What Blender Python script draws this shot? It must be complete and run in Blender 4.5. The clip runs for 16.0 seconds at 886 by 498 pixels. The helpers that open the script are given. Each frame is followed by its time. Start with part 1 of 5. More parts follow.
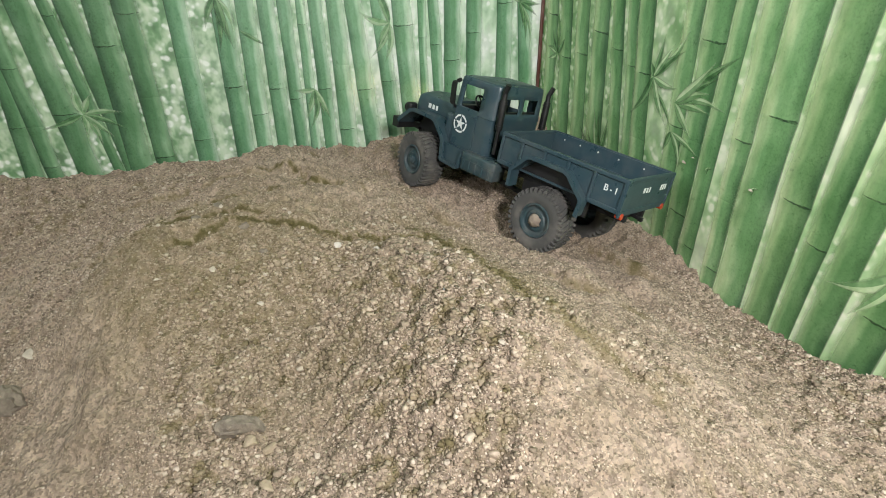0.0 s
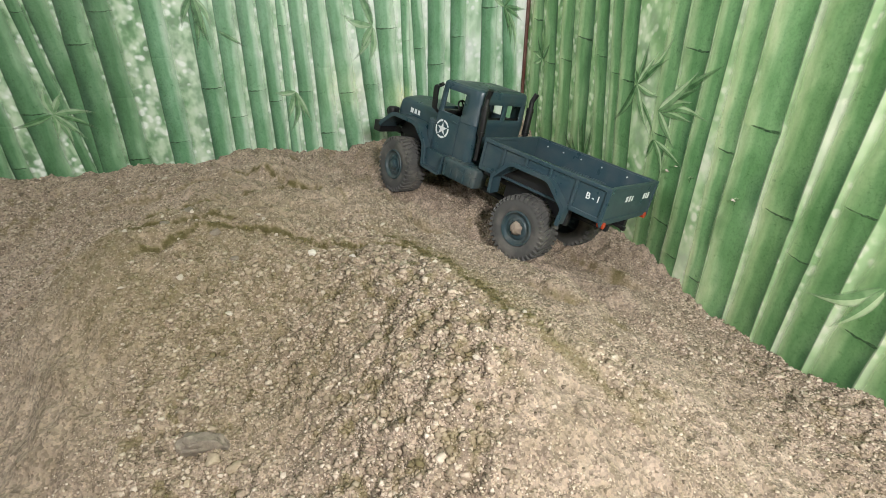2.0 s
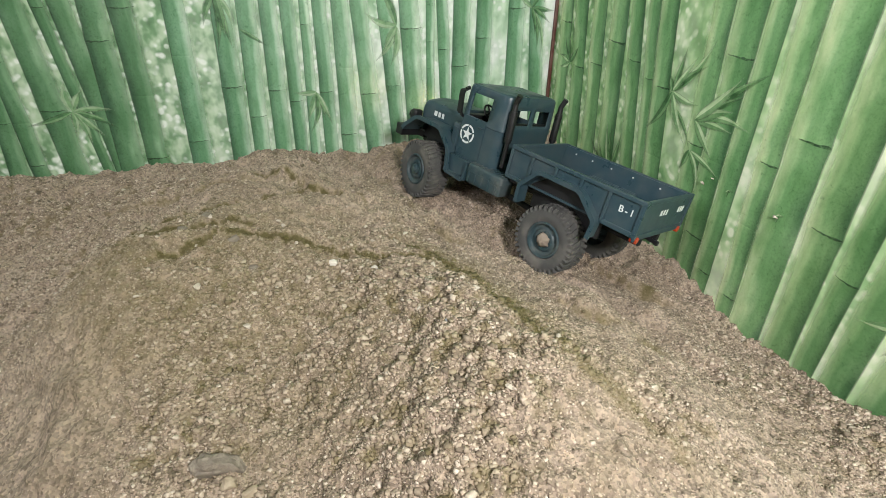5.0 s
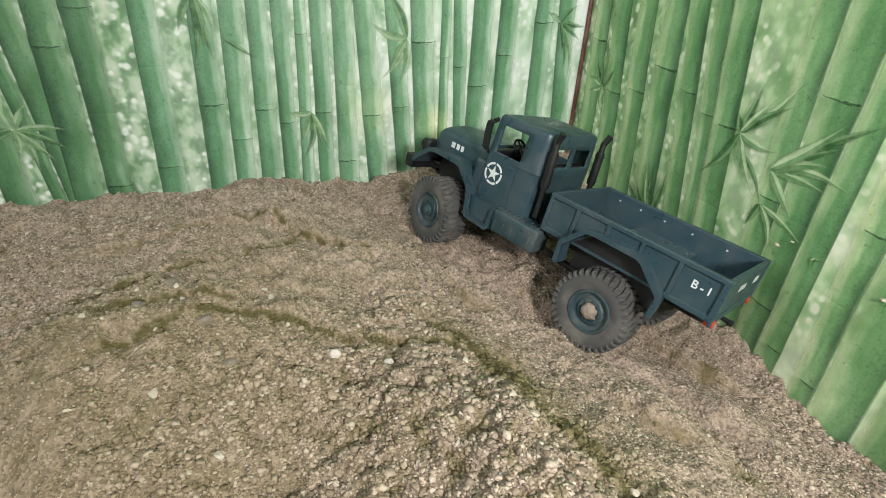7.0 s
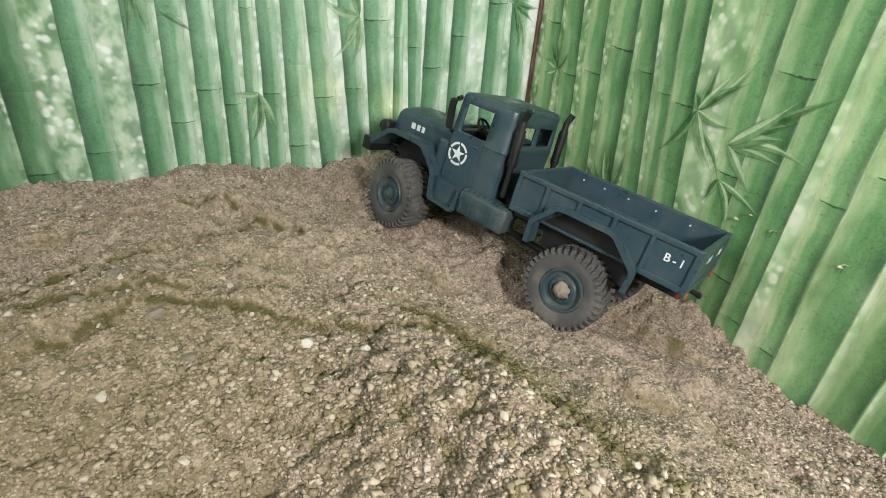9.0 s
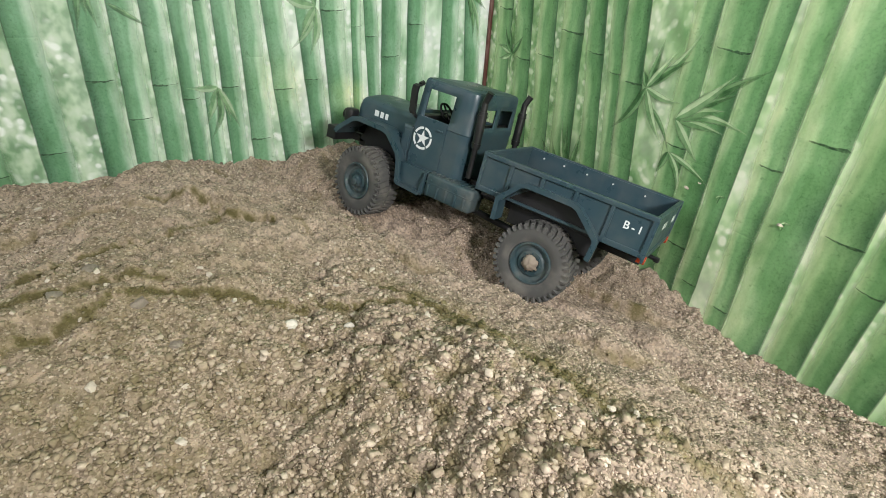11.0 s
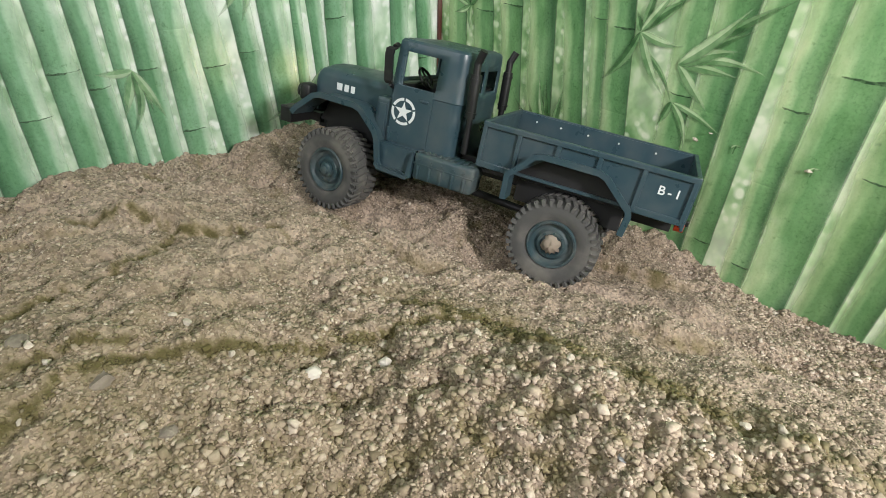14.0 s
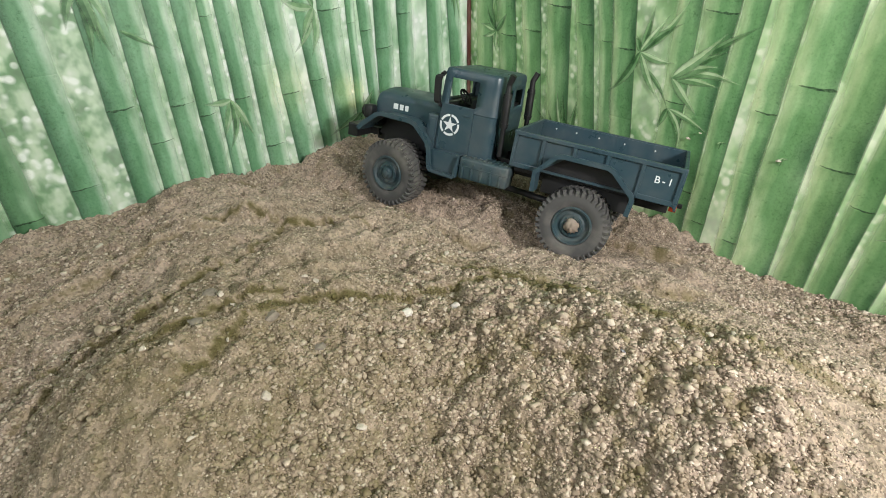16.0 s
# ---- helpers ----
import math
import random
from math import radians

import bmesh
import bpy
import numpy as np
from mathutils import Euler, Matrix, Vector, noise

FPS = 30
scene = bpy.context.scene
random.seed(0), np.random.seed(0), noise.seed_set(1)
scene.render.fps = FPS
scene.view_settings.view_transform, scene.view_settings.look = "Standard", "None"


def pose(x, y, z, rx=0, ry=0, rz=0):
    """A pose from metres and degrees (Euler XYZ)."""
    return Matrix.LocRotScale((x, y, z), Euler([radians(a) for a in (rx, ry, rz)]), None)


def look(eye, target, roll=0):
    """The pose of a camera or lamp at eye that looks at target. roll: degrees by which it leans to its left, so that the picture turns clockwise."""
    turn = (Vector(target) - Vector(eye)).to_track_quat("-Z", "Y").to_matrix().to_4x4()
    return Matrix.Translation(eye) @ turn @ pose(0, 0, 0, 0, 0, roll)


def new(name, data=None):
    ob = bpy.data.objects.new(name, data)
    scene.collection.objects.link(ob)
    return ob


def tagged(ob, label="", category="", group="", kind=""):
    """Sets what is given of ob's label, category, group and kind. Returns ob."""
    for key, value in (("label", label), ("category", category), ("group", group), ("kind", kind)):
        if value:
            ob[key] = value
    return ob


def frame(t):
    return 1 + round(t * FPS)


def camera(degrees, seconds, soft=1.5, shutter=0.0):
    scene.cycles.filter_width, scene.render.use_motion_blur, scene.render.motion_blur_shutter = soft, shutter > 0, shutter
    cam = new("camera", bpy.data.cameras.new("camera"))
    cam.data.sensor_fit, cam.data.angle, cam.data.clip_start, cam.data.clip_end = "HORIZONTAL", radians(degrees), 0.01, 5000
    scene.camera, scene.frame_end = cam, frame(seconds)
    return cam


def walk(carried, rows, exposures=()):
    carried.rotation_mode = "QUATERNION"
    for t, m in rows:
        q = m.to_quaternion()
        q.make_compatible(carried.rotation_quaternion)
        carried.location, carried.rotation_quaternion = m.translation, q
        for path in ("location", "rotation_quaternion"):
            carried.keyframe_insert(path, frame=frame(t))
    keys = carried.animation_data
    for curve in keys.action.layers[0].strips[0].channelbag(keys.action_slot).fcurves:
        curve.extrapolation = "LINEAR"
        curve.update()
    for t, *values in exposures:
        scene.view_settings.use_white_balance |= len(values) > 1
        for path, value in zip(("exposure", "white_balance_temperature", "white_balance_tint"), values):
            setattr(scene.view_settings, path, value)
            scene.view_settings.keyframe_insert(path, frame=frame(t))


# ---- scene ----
cam = camera(80.9, 16.0, soft=0.3)
METRES, EYE, TILT, LEAN, TURN = 0.46, 0.46, 0.0, 0.0, 70.8
ROWS = [
    (0.0, 0.0, 0.0, 0.0, -0.48, -28.78, 0.88),
    (0.5, 0.0095, 0.002, 0.0085, -1.24, -28.49, 0.7),
    (1.0, 0.02, 0.0106, 0.005, -1.62, -28.39, 0.51),
    (1.5, 0.0055, 0.0146, -0.0044, -1.6, -28.45, 0.3),
    (2.0, 0.0178, 0.0237, -0.0035, -1.39, -28.4, -0.1),
    (2.5, 0.0114, 0.0376, 0.0153, -1.22, -28.04, -0.25),
    (3.0, -0.0034, 0.0293, 0.0122, -1.17, -27.75, -0.18),
    (5.5, -0.0104, 0.0866, -0.0014, 1.07, -28.77, -1.05),
    (6.0, -0.0223, 0.1204, -0.0025, 1.59, -28.75, -1.33),
    (6.5, -0.0637, 0.1973, 0.0194, 0.85, -28.78, -2.1),
    (7.0, -0.0734, 0.2834, 0.0064, -0.59, -28.54, -2.74),
    (7.5, -0.1011, 0.289, 0.0105, -2.07, -28.27, -3.13),
    (8.0, -0.1047, 0.3014, -0.0179, -3.38, -28.3, -3.26),
    (8.5, -0.1156, 0.3248, -0.0142, -4.61, -28.29, -3.5),
    (9.0, -0.1115, 0.3058, -0.0301, -6.95, -28.7, -4.21),
    (9.5, -0.1013, 0.2775, -0.0356, -9.33, -29.12, -4.1),
    (12.0, -0.1671, 0.2952, -0.0407, -15.05, -29.61, -3.07),
    (12.5, -0.1814, 0.3264, -0.0654, -17.97, -30.85, -3.35),
    (13.0, -0.1923, 0.3863, -0.0782, -20.26, -31.65, -2.65),
    (13.5, -0.1992, 0.4325, -0.0837, -21.89, -32.19, -1.91),
    (14.0, -0.2107, 0.4335, -0.0693, -22.67, -32.44, -1.28),
    (14.5, -0.2246, 0.3952, -0.0482, -23.11, -32.6, -0.35),
    (15.0, -0.2621, 0.3279, -0.0324, -23.17, -32.51, 0.11),
    (15.5, -0.2947, 0.2997, -0.0108, -22.7, -32.06, 0.6),
    (16.0, -0.3286, 0.2743, 0.0059, -21.82, -31.87, 1.16),
]
walk(cam, [(t, pose(0, 0, EYE, TILT, LEAN, TURN) @ pose(METRES * x, METRES * y, METRES * z, 90 + pitch, roll, yaw)) for t, x, y, z, yaw, pitch, roll in ROWS],
     exposures=((0.0, -0.10), (3.0, -0.06), (6.0, -0.04), (7.5, 0.05), (16.0, 0.07)))

# ---- light ----
import itertools


world = bpy.data.worlds.new("world")
scene.world = world
world.use_nodes = True
sky = world.node_tree.nodes.new("ShaderNodeTexSky")
sky.sky_type, sky.sun_disc = "NISHITA", False
sky.sun_elevation, sky.sun_rotation = radians(40), radians(200)
world.node_tree.links.new(sky.outputs[0], world.node_tree.nodes["Background"].inputs[0])
world.node_tree.nodes["Background"].inputs[1].default_value = 0.12
scene.view_settings.exposure = 0.0


def area_light(name, m, width, height, watts, colour):
    """A rectangular area lamp at an opening in the room's unseen side."""
    lamp = bpy.data.lights.new(name, "AREA")
    lamp.shape, lamp.size, lamp.size_y, lamp.energy, lamp.color = "RECTANGLE", width, height, watts, colour
    new(name, lamp).matrix_world = m


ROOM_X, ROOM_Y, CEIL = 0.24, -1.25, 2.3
# Key lamp: source unseen, direction follows the truck's shadows.
area_light("key_light", look((ROOM_X - 0.01, 0.12, 0.64), (-0.36, 0.20, 0.24)), 0.09, 0.09, 5.5, (0.99, 0.97, 0.965))
# Two added fill lamps with no known source, south and overhead.
area_light("fill_light_side", look((-0.22, ROOM_Y + 0.01, 1.45), (-0.2, 0.3, 0.7)), 0.7, 1.0, 8.3, (0.98, 0.98, 1.0))
area_light("fill_light_overhead", look((-0.05, 0.08, CEIL - 0.01), (-0.05, 0.081, 0.2)), 0.5, 0.5, 3.2, (0.99, 0.98, 1.0))


# ---- materials ----
def mat(name, rough=0.5, metal=0.0):
    m = bpy.data.materials.new(name)
    m.use_nodes = True
    b = m.node_tree.nodes["Principled BSDF"]
    b.inputs["Roughness"].default_value, b.inputs["Metallic"].default_value = rough, metal
    return m, m.node_tree.nodes, m.node_tree.links, b


def ramp(nodes, links, source, stops):
    r = nodes.new("ShaderNodeValToRGB")
    while len(r.color_ramp.elements) < len(stops):
        r.color_ramp.elements.new(0.5)
    for e, (at, c) in zip(r.color_ramp.elements, stops):
        e.position, e.color = at, (*c, 1)
    links.new(source, r.inputs[0])
    return r.outputs[0]


def noise_tex(nodes, links, scale, detail=4.0, rough=0.55, vec=None, stretch=None):
    n = nodes.new("ShaderNodeTexNoise")
    n.inputs["Scale"].default_value, n.inputs["Detail"].default_value, n.inputs["Roughness"].default_value = scale, detail, rough
    if vec is None:
        c = nodes.new("ShaderNodeTexCoord")
        vec = c.outputs["Object"]
    if stretch:
        mp = nodes.new("ShaderNodeMapping")
        mp.inputs["Scale"].default_value = stretch
        links.new(vec, mp.inputs[0])
        vec = mp.outputs[0]
    links.new(vec, n.inputs["Vector"])
    return n.outputs["Fac"]


def mix(nodes, links, fac, a, b, mode="MIX"):
    m = nodes.new("ShaderNodeMix")
    m.data_type, m.blend_type = "RGBA", mode
    for sock, v in ((m.inputs[0], fac), (m.inputs[6], a), (m.inputs[7], b)):
        if isinstance(v, (int, float)):
            sock.default_value = v
        elif isinstance(v, tuple):
            sock.default_value = (*v, 1)
        else:
            links.new(v, sock)
    return m.outputs[2]


def bump(nodes, links, b, height, strength, distance):
    n = nodes.new("ShaderNodeBump")
    n.inputs["Strength"].default_value, n.inputs["Distance"].default_value = strength, distance
    links.new(height, n.inputs["Height"])
    links.new(n.outputs[0], b.inputs["Normal"])


def plastic(name, colour, rough, dust=0.25, dust_colour=(0.30, 0.26, 0.21), grain=900):
    """Moulded toy plastic with a thin, uneven film of dust."""
    m, nodes, links, b = mat(name, rough)
    n = noise_tex(nodes, links, 55, 6)
    n2 = noise_tex(nodes, links, grain, 2)
    d = ramp(nodes, links, n, [(0.45, (0, 0, 0)), (0.75, (dust, dust, dust))])
    links.new(mix(nodes, links, d, colour, dust_colour), b.inputs["Base Color"])
    r = ramp(nodes, links, n, [(0.35, (rough - 0.06,) * 3), (0.7, (rough + 0.16,) * 3)])
    links.new(r, b.inputs["Roughness"])
    bump(nodes, links, b, n2, 0.12, 0.0004)
    return m


PAINT = plastic("army_teal_plastic", (0.031, 0.061, 0.077), 0.32, 0.10)
PAINT_DUSTY = plastic("dusty_teal_plastic", (0.030, 0.058, 0.068), 0.45, 0.30)
BLACK = plastic("black_plastic", (0.010, 0.010, 0.011), 0.38, 0.02)
CHASSIS = plastic("chassis_plastic", (0.008, 0.008, 0.009), 0.55, 0.03)
RUBBER = plastic("dusty_rubber", (0.075, 0.073, 0.07), 0.85, 0.8, (0.19, 0.175, 0.155), 400)
MUD = plastic("dried_mud", (0.24, 0.19, 0.15), 0.9, 0.8, (0.36, 0.30, 0.24), 700)
WHITE = plastic("white_stencil", (0.72, 0.74, 0.74), 0.55, 0.25, (0.35, 0.37, 0.37), 1500)
RED = plastic("red_lens", (0.55, 0.06, 0.02), 0.3, 0.1)
STEEL = mat("screw_steel", 0.35, 0.3)[0]
STEEL.node_tree.nodes["Principled BSDF"].inputs["Base Color"].default_value = (0.82, 0.82, 0.80, 1)


def sand_material():
    m, nodes, links, b = mat("dry_sand", 0.95)
    big = noise_tex(nodes, links, 9, 5)
    mid = noise_tex(nodes, links, 70, 6, 0.65)
    fine = noise_tex(nodes, links, 520, 4, 0.7)
    grain = nodes.new("ShaderNodeTexVoronoi")
    grain.inputs["Scale"].default_value = 620
    c = nodes.new("ShaderNodeTexCoord")
    links.new(c.outputs["Object"], grain.inputs["Vector"])
    base = ramp(nodes, links, big, [(0.3, (0.325, 0.253, 0.196)), (0.5, (0.388, 0.306, 0.243)), (0.72, (0.455, 0.362, 0.294))])
    midc = ramp(nodes, links, mid, [(0.3, (0.62, 0.60, 0.57)), (0.6, (1.0, 1.0, 1.0)), (0.75, (1.12, 1.1, 1.06))])
    col = mix(nodes, links, 1.0, base, midc, "MULTIPLY")
    cell = nodes.new("ShaderNodeSeparateColor")
    links.new(grain.outputs["Color"], cell.inputs[0])
    gc = ramp(nodes, links, cell.outputs[0], [(0.0, (0.42, 0.40, 0.38)), (0.45, (0.92, 0.92, 0.92)), (1.0, (1.42, 1.38, 1.32))])
    col = mix(nodes, links, 0.75, col, gc, "MULTIPLY")
    # Olive streaks and patches, plus shade painted into hollows and gravel gaps.
    olive_shade = nodes.new("ShaderNodeAttribute")
    olive_shade.attribute_name = "olive_shade"
    tint_col = ramp(nodes, links, olive_shade.outputs["Fac"], [(0.3, (0.162, 0.130, 0.042)), (0.65, (0.116, 0.096, 0.022)), (1.0, (0.064, 0.054, 0.010))])
    col = mix(nodes, links, olive_shade.outputs["Fac"], col, tint_col)
    links.new(col, b.inputs["Base Color"])
    h = mix(nodes, links, 0.5, fine, grain.outputs["Distance"])
    bump(nodes, links, b, h, 0.9, 0.0016)
    return m


SAND = sand_material()


def grit_material(name, stops, rough=0.9):
    """Small stones: each island takes its own colour."""
    m, nodes, links, b = mat(name, rough)
    g = nodes.new("ShaderNodeNewGeometry")
    col = ramp(nodes, links, g.outputs["Random Per Island"], stops)
    n = noise_tex(nodes, links, 380, 4, 0.6)
    sh = ramp(nodes, links, n, [(0.3, (0.72, 0.70, 0.68)), (0.7, (1.1, 1.1, 1.08))])
    # Stones take the same olive tint, painted shade of the hollows included.
    olive_shade = nodes.new("ShaderNodeAttribute")
    olive_shade.attribute_name = "olive_shade"
    col = mix(nodes, links, 1.0, col, sh, "MULTIPLY")
    tint = nodes.new("ShaderNodeMapRange")
    tint.inputs[1].default_value, tint.inputs[2].default_value, tint.inputs[4].default_value = 0.06, 0.9, 0.85
    links.new(olive_shade.outputs["Fac"], tint.inputs[0])
    tint_col = ramp(nodes, links, olive_shade.outputs["Fac"], [(0.3, (0.182, 0.147, 0.050)), (0.65, (0.136, 0.112, 0.028)), (1.0, (0.081, 0.068, 0.014))])
    links.new(mix(nodes, links, tint.outputs[0], col, tint_col), b.inputs["Base Color"])
    bump(nodes, links, b, n, 0.5, 0.0006)
    return m


GRIT = grit_material("mixed_grit", [(0.0, (0.15, 0.119, 0.088)), (0.14, (0.235, 0.186, 0.137)), (0.40, (0.362, 0.288, 0.218)), (0.70, (0.478, 0.387, 0.303)), (0.90, (0.590, 0.485, 0.392)), (1.0, (0.68, 0.59, 0.50))])


def stone_material(name, colour, light):
    m, nodes, links, b = mat(name, 0.85)
    n = noise_tex(nodes, links, 160, 6, 0.65)
    links.new(ramp(nodes, links, n, [(0.3, colour), (0.75, light)]), b.inputs["Base Color"])
    bump(nodes, links, b, n, 1.0, 0.0016)
    return m


STONE_GREY = stone_material("grey_stone", (0.15, 0.124, 0.098), (0.31, 0.262, 0.205))
STONE_WHITE = stone_material("white_stone", (0.56, 0.50, 0.43), (0.72, 0.67, 0.60))
STONE_TAN = stone_material("tan_stone", (0.32, 0.25, 0.17), (0.50, 0.41, 0.30))
STONE_PALE = stone_material("pale_stone", (0.46, 0.39, 0.31), (0.66, 0.59, 0.50))
STONE_BLUE = stone_material("blue_grey_stone", (0.22, 0.23, 0.24), (0.38, 0.38, 0.38))


def print_paper(name, light, pale, leafy, leafy_end, along=1):
    """Blurred printed foliage with round spots of light behind the printed stalks, thicker towards one end of the sheet."""
    m, nodes, links, b = mat(name, 0.45)
    n = noise_tex(nodes, links, 26, 3, 0.5, stretch=(1, 1, 0.6))
    n2 = noise_tex(nodes, links, 70, 2.5, 0.5, stretch=(1, 1, 0.75))
    deep = tuple(0.62 * v for v in leafy)
    a = ramp(nodes, links, n, [(0.30, leafy), (0.46, pale), (0.60, light)])
    a2 = ramp(nodes, links, n2, [(0.30, deep), (0.43, leafy), (0.57, pale), (0.72, light)])
    k = nodes.new("ShaderNodeTexCoord")
    sep = nodes.new("ShaderNodeSeparateXYZ")
    links.new(k.outputs["Object"], sep.inputs[0])
    grade = nodes.new("ShaderNodeMapRange")
    grade.inputs[1].default_value, grade.inputs[2].default_value = leafy_end
    grade.inputs[3].default_value, grade.inputs[4].default_value = 0.9, 0.25
    links.new(sep.outputs[along], grade.inputs[0])
    col = mix(nodes, links, grade.outputs[0], a, a2)
    thick = ramp(nodes, links, grade.outputs[0], [(0.3, (1, 1, 1)), (0.9, (0.66, 0.72, 0.62))])
    col = mix(nodes, links, 1.0, col, thick, "MULTIPLY")
    spots = nodes.new("ShaderNodeTexVoronoi")
    spots.feature, spots.inputs["Scale"].default_value = "SMOOTH_F1", 135
    links.new(k.outputs["Object"], spots.inputs["Vector"])
    disc = ramp(nodes, links, spots.outputs["Distance"], [(0.22, (1,) * 3), (0.42, (0,) * 3)])
    where = ramp(nodes, links, noise_tex(nodes, links, 40, 2), [(0.42, (0,) * 3), (0.58, (0.8,) * 3)])
    links.new(mix(nodes, links, mix(nodes, links, 1.0, disc, where, "MULTIPLY"), col, light), b.inputs["Base Color"])
    return m


def print_stalk(name, dark, body_c, lit):
    """A printed bamboo stalk: crisp and dark on one side (u 0), paling and dissolving on the other (u 1); stippled ink, blots, joints along v."""
    m, nodes, links, b = mat(name, 0.45)
    uv = nodes.new("ShaderNodeTexCoord")
    sep = nodes.new("ShaderNodeSeparateXYZ")
    links.new(uv.outputs["UV"], sep.inputs[0])
    drift = noise_tex(nodes, links, 24, 3, 0.6, stretch=(1, 1, 0.5))
    wave = nodes.new("ShaderNodeMath")
    wave.operation = "MULTIPLY_ADD"
    wave.inputs[1].default_value, wave.inputs[2].default_value = 0.75, -0.37
    links.new(drift, wave.inputs[0])
    add = nodes.new("ShaderNodeMath")
    links.new(sep.outputs[0], add.inputs[0])
    links.new(wave.outputs[0], add.inputs[1])
    half = tuple(0.55 * p + 0.45 * q for p, q in zip(dark, body_c))
    across = ramp(nodes, links, add.outputs[0], [(0.0, dark), (0.12, half), (0.30, body_c), (0.50, body_c), (0.76, lit), (1.0, lit)])
    fib = noise_tex(nodes, links, 70, 4, 0.6, stretch=(2.2, 2.2, 0.3))
    f = ramp(nodes, links, fib, [(0.3, (0.84, 0.88, 0.83)), (0.55, (1, 1, 1)), (0.75, (1.10, 1.06, 1.09))])
    info = nodes.new("ShaderNodeObjectInfo")
    tone = ramp(nodes, links, info.outputs["Random"], [(0.0, (0.84, 0.88, 0.86)), (0.5, (0.98, 0.98, 0.98)), (1.0, (1.16, 1.08, 1.12))])
    col = mix(nodes, links, 0.9, across, f, "MULTIPLY")
    col = mix(nodes, links, 1.0, col, tone, "MULTIPLY")
    blotch = noise_tex(nodes, links, 34, 5, 0.65, stretch=(1.2, 1.2, 0.6))
    bl = ramp(nodes, links, blotch, [(0.30, (0.66, 0.76, 0.66)), (0.5, (1, 1, 1)), (0.70, (1.42, 1.22, 1.38))])
    col = mix(nodes, links, 1.0, col, bl, "MULTIPLY")
    joint = ramp(nodes, links, sep.outputs[1], [(0.0, (1, 1, 1)), (0.36, (0.98, 0.99, 0.98)), (0.48, (0.80, 0.84, 0.80)), (0.50, (1.22, 1.14, 1.18)), (0.56, (1.1, 1.06, 1.08)), (0.75, (1, 1, 1))])
    col = mix(nodes, links, 0.8, col, joint, "MULTIPLY")
    ink = noise_tex(nodes, links, 520, 3, 0.7)
    ik = ramp(nodes, links, ink, [(0.30, (0.62, 0.68, 0.62)), (0.50, (1, 1, 1)), (0.72, (1.12, 1.10, 1.12))])
    heavy = ramp(nodes, links, add.outputs[0], [(0.0, (1,) * 3), (0.30, (0.75,) * 3), (0.75, (0.25,) * 3)])
    col = mix(nodes, links, heavy, col, ik, "MULTIPLY")
    stain = noise_tex(nodes, links, 130, 5, 0.7)
    so = ramp(nodes, links, stain, [(0.30, (0.50, 0.60, 0.50)), (0.40, (1, 1, 1))])
    links.new(mix(nodes, links, 0.7, col, so, "MULTIPLY"), b.inputs["Base Color"])
    frayed = nodes.new("ShaderNodeMath")
    frayed.operation = "MULTIPLY_ADD"
    frayed.inputs[1].default_value = 0.35
    links.new(wave.outputs[0], frayed.inputs[0])
    links.new(sep.outputs[0], frayed.inputs[2])
    edge = ramp(nodes, links, frayed.outputs[0], [(0.0, (0.9,) * 3), (0.60, (1,) * 3), (0.80, (0.55,) * 3), (0.92, (0.10,) * 3), (1.0, (0.0,) * 3)])
    rim = ramp(nodes, links, sep.outputs[0], [(0.0, (0.45,) * 3), (0.05, (1,) * 3), (0.90, (1,) * 3), (1.0, (0.0,) * 3)])
    links.new(mix(nodes, links, 1.0, edge, rim, "MULTIPLY"), b.inputs["Alpha"])
    return m


def print_leaf(name, colour, light, strength):
    """A printed leaf that fades into the print towards its tip (u: root to tip, v: rib to edge)."""
    m, nodes, links, b = mat(name, 0.45)
    uv = nodes.new("ShaderNodeTexCoord")
    sep = nodes.new("ShaderNodeSeparateXYZ")
    links.new(uv.outputs["UV"], sep.inputs[0])
    n = noise_tex(nodes, links, 120, 5, 0.6)
    links.new(ramp(nodes, links, n, [(0.35, colour), (0.65, light)]), b.inputs["Base Color"])
    a = ramp(nodes, links, sep.outputs[0], [(0.0, (strength,) * 3), (0.55, (strength,) * 3), (1.0, (strength * 0.25,) * 3)])
    e = ramp(nodes, links, sep.outputs[1], [(0.0, (1,) * 3), (0.6, (0.9,) * 3), (1.0, (0.25,) * 3)])
    links.new(mix(nodes, links, 1.0, a, e, "MULTIPLY"), b.inputs["Alpha"])
    return m


PAPER_L = print_paper("printed_foliage_cool", (0.95, 0.97, 0.94), (0.68, 0.81, 0.65), (0.20, 0.39, 0.21), (-0.12, 0.22))
PAPER_R = print_paper("printed_foliage_warm", (0.93, 0.97, 0.78), (0.58, 0.77, 0.44), (0.23, 0.44, 0.19), (-0.62, -0.22), 0)
STALK_L = print_stalk("printed_stalk_cool", (0.070, 0.180, 0.095), (0.175, 0.370, 0.205), (0.56, 0.76, 0.57))
STALK_COOL_DEEP = print_stalk("printed_stalk_deep", (0.046, 0.115, 0.060), (0.112, 0.250, 0.122), (0.27, 0.46, 0.27))
STALK_R = print_stalk("printed_stalk_warm", (0.070, 0.175, 0.078), (0.190, 0.390, 0.165), (0.52, 0.72, 0.38))
STALK_WARM_DEEP = print_stalk("printed_stalk_warm_deep", (0.054, 0.138, 0.058), (0.150, 0.306, 0.122), (0.37, 0.55, 0.265))
RING = plastic("printed_node", (0.028, 0.075, 0.033), 0.45, 0.5, (0.12, 0.26, 0.12), 500)
ring_nodes, ring_links = RING.node_tree.nodes, RING.node_tree.links
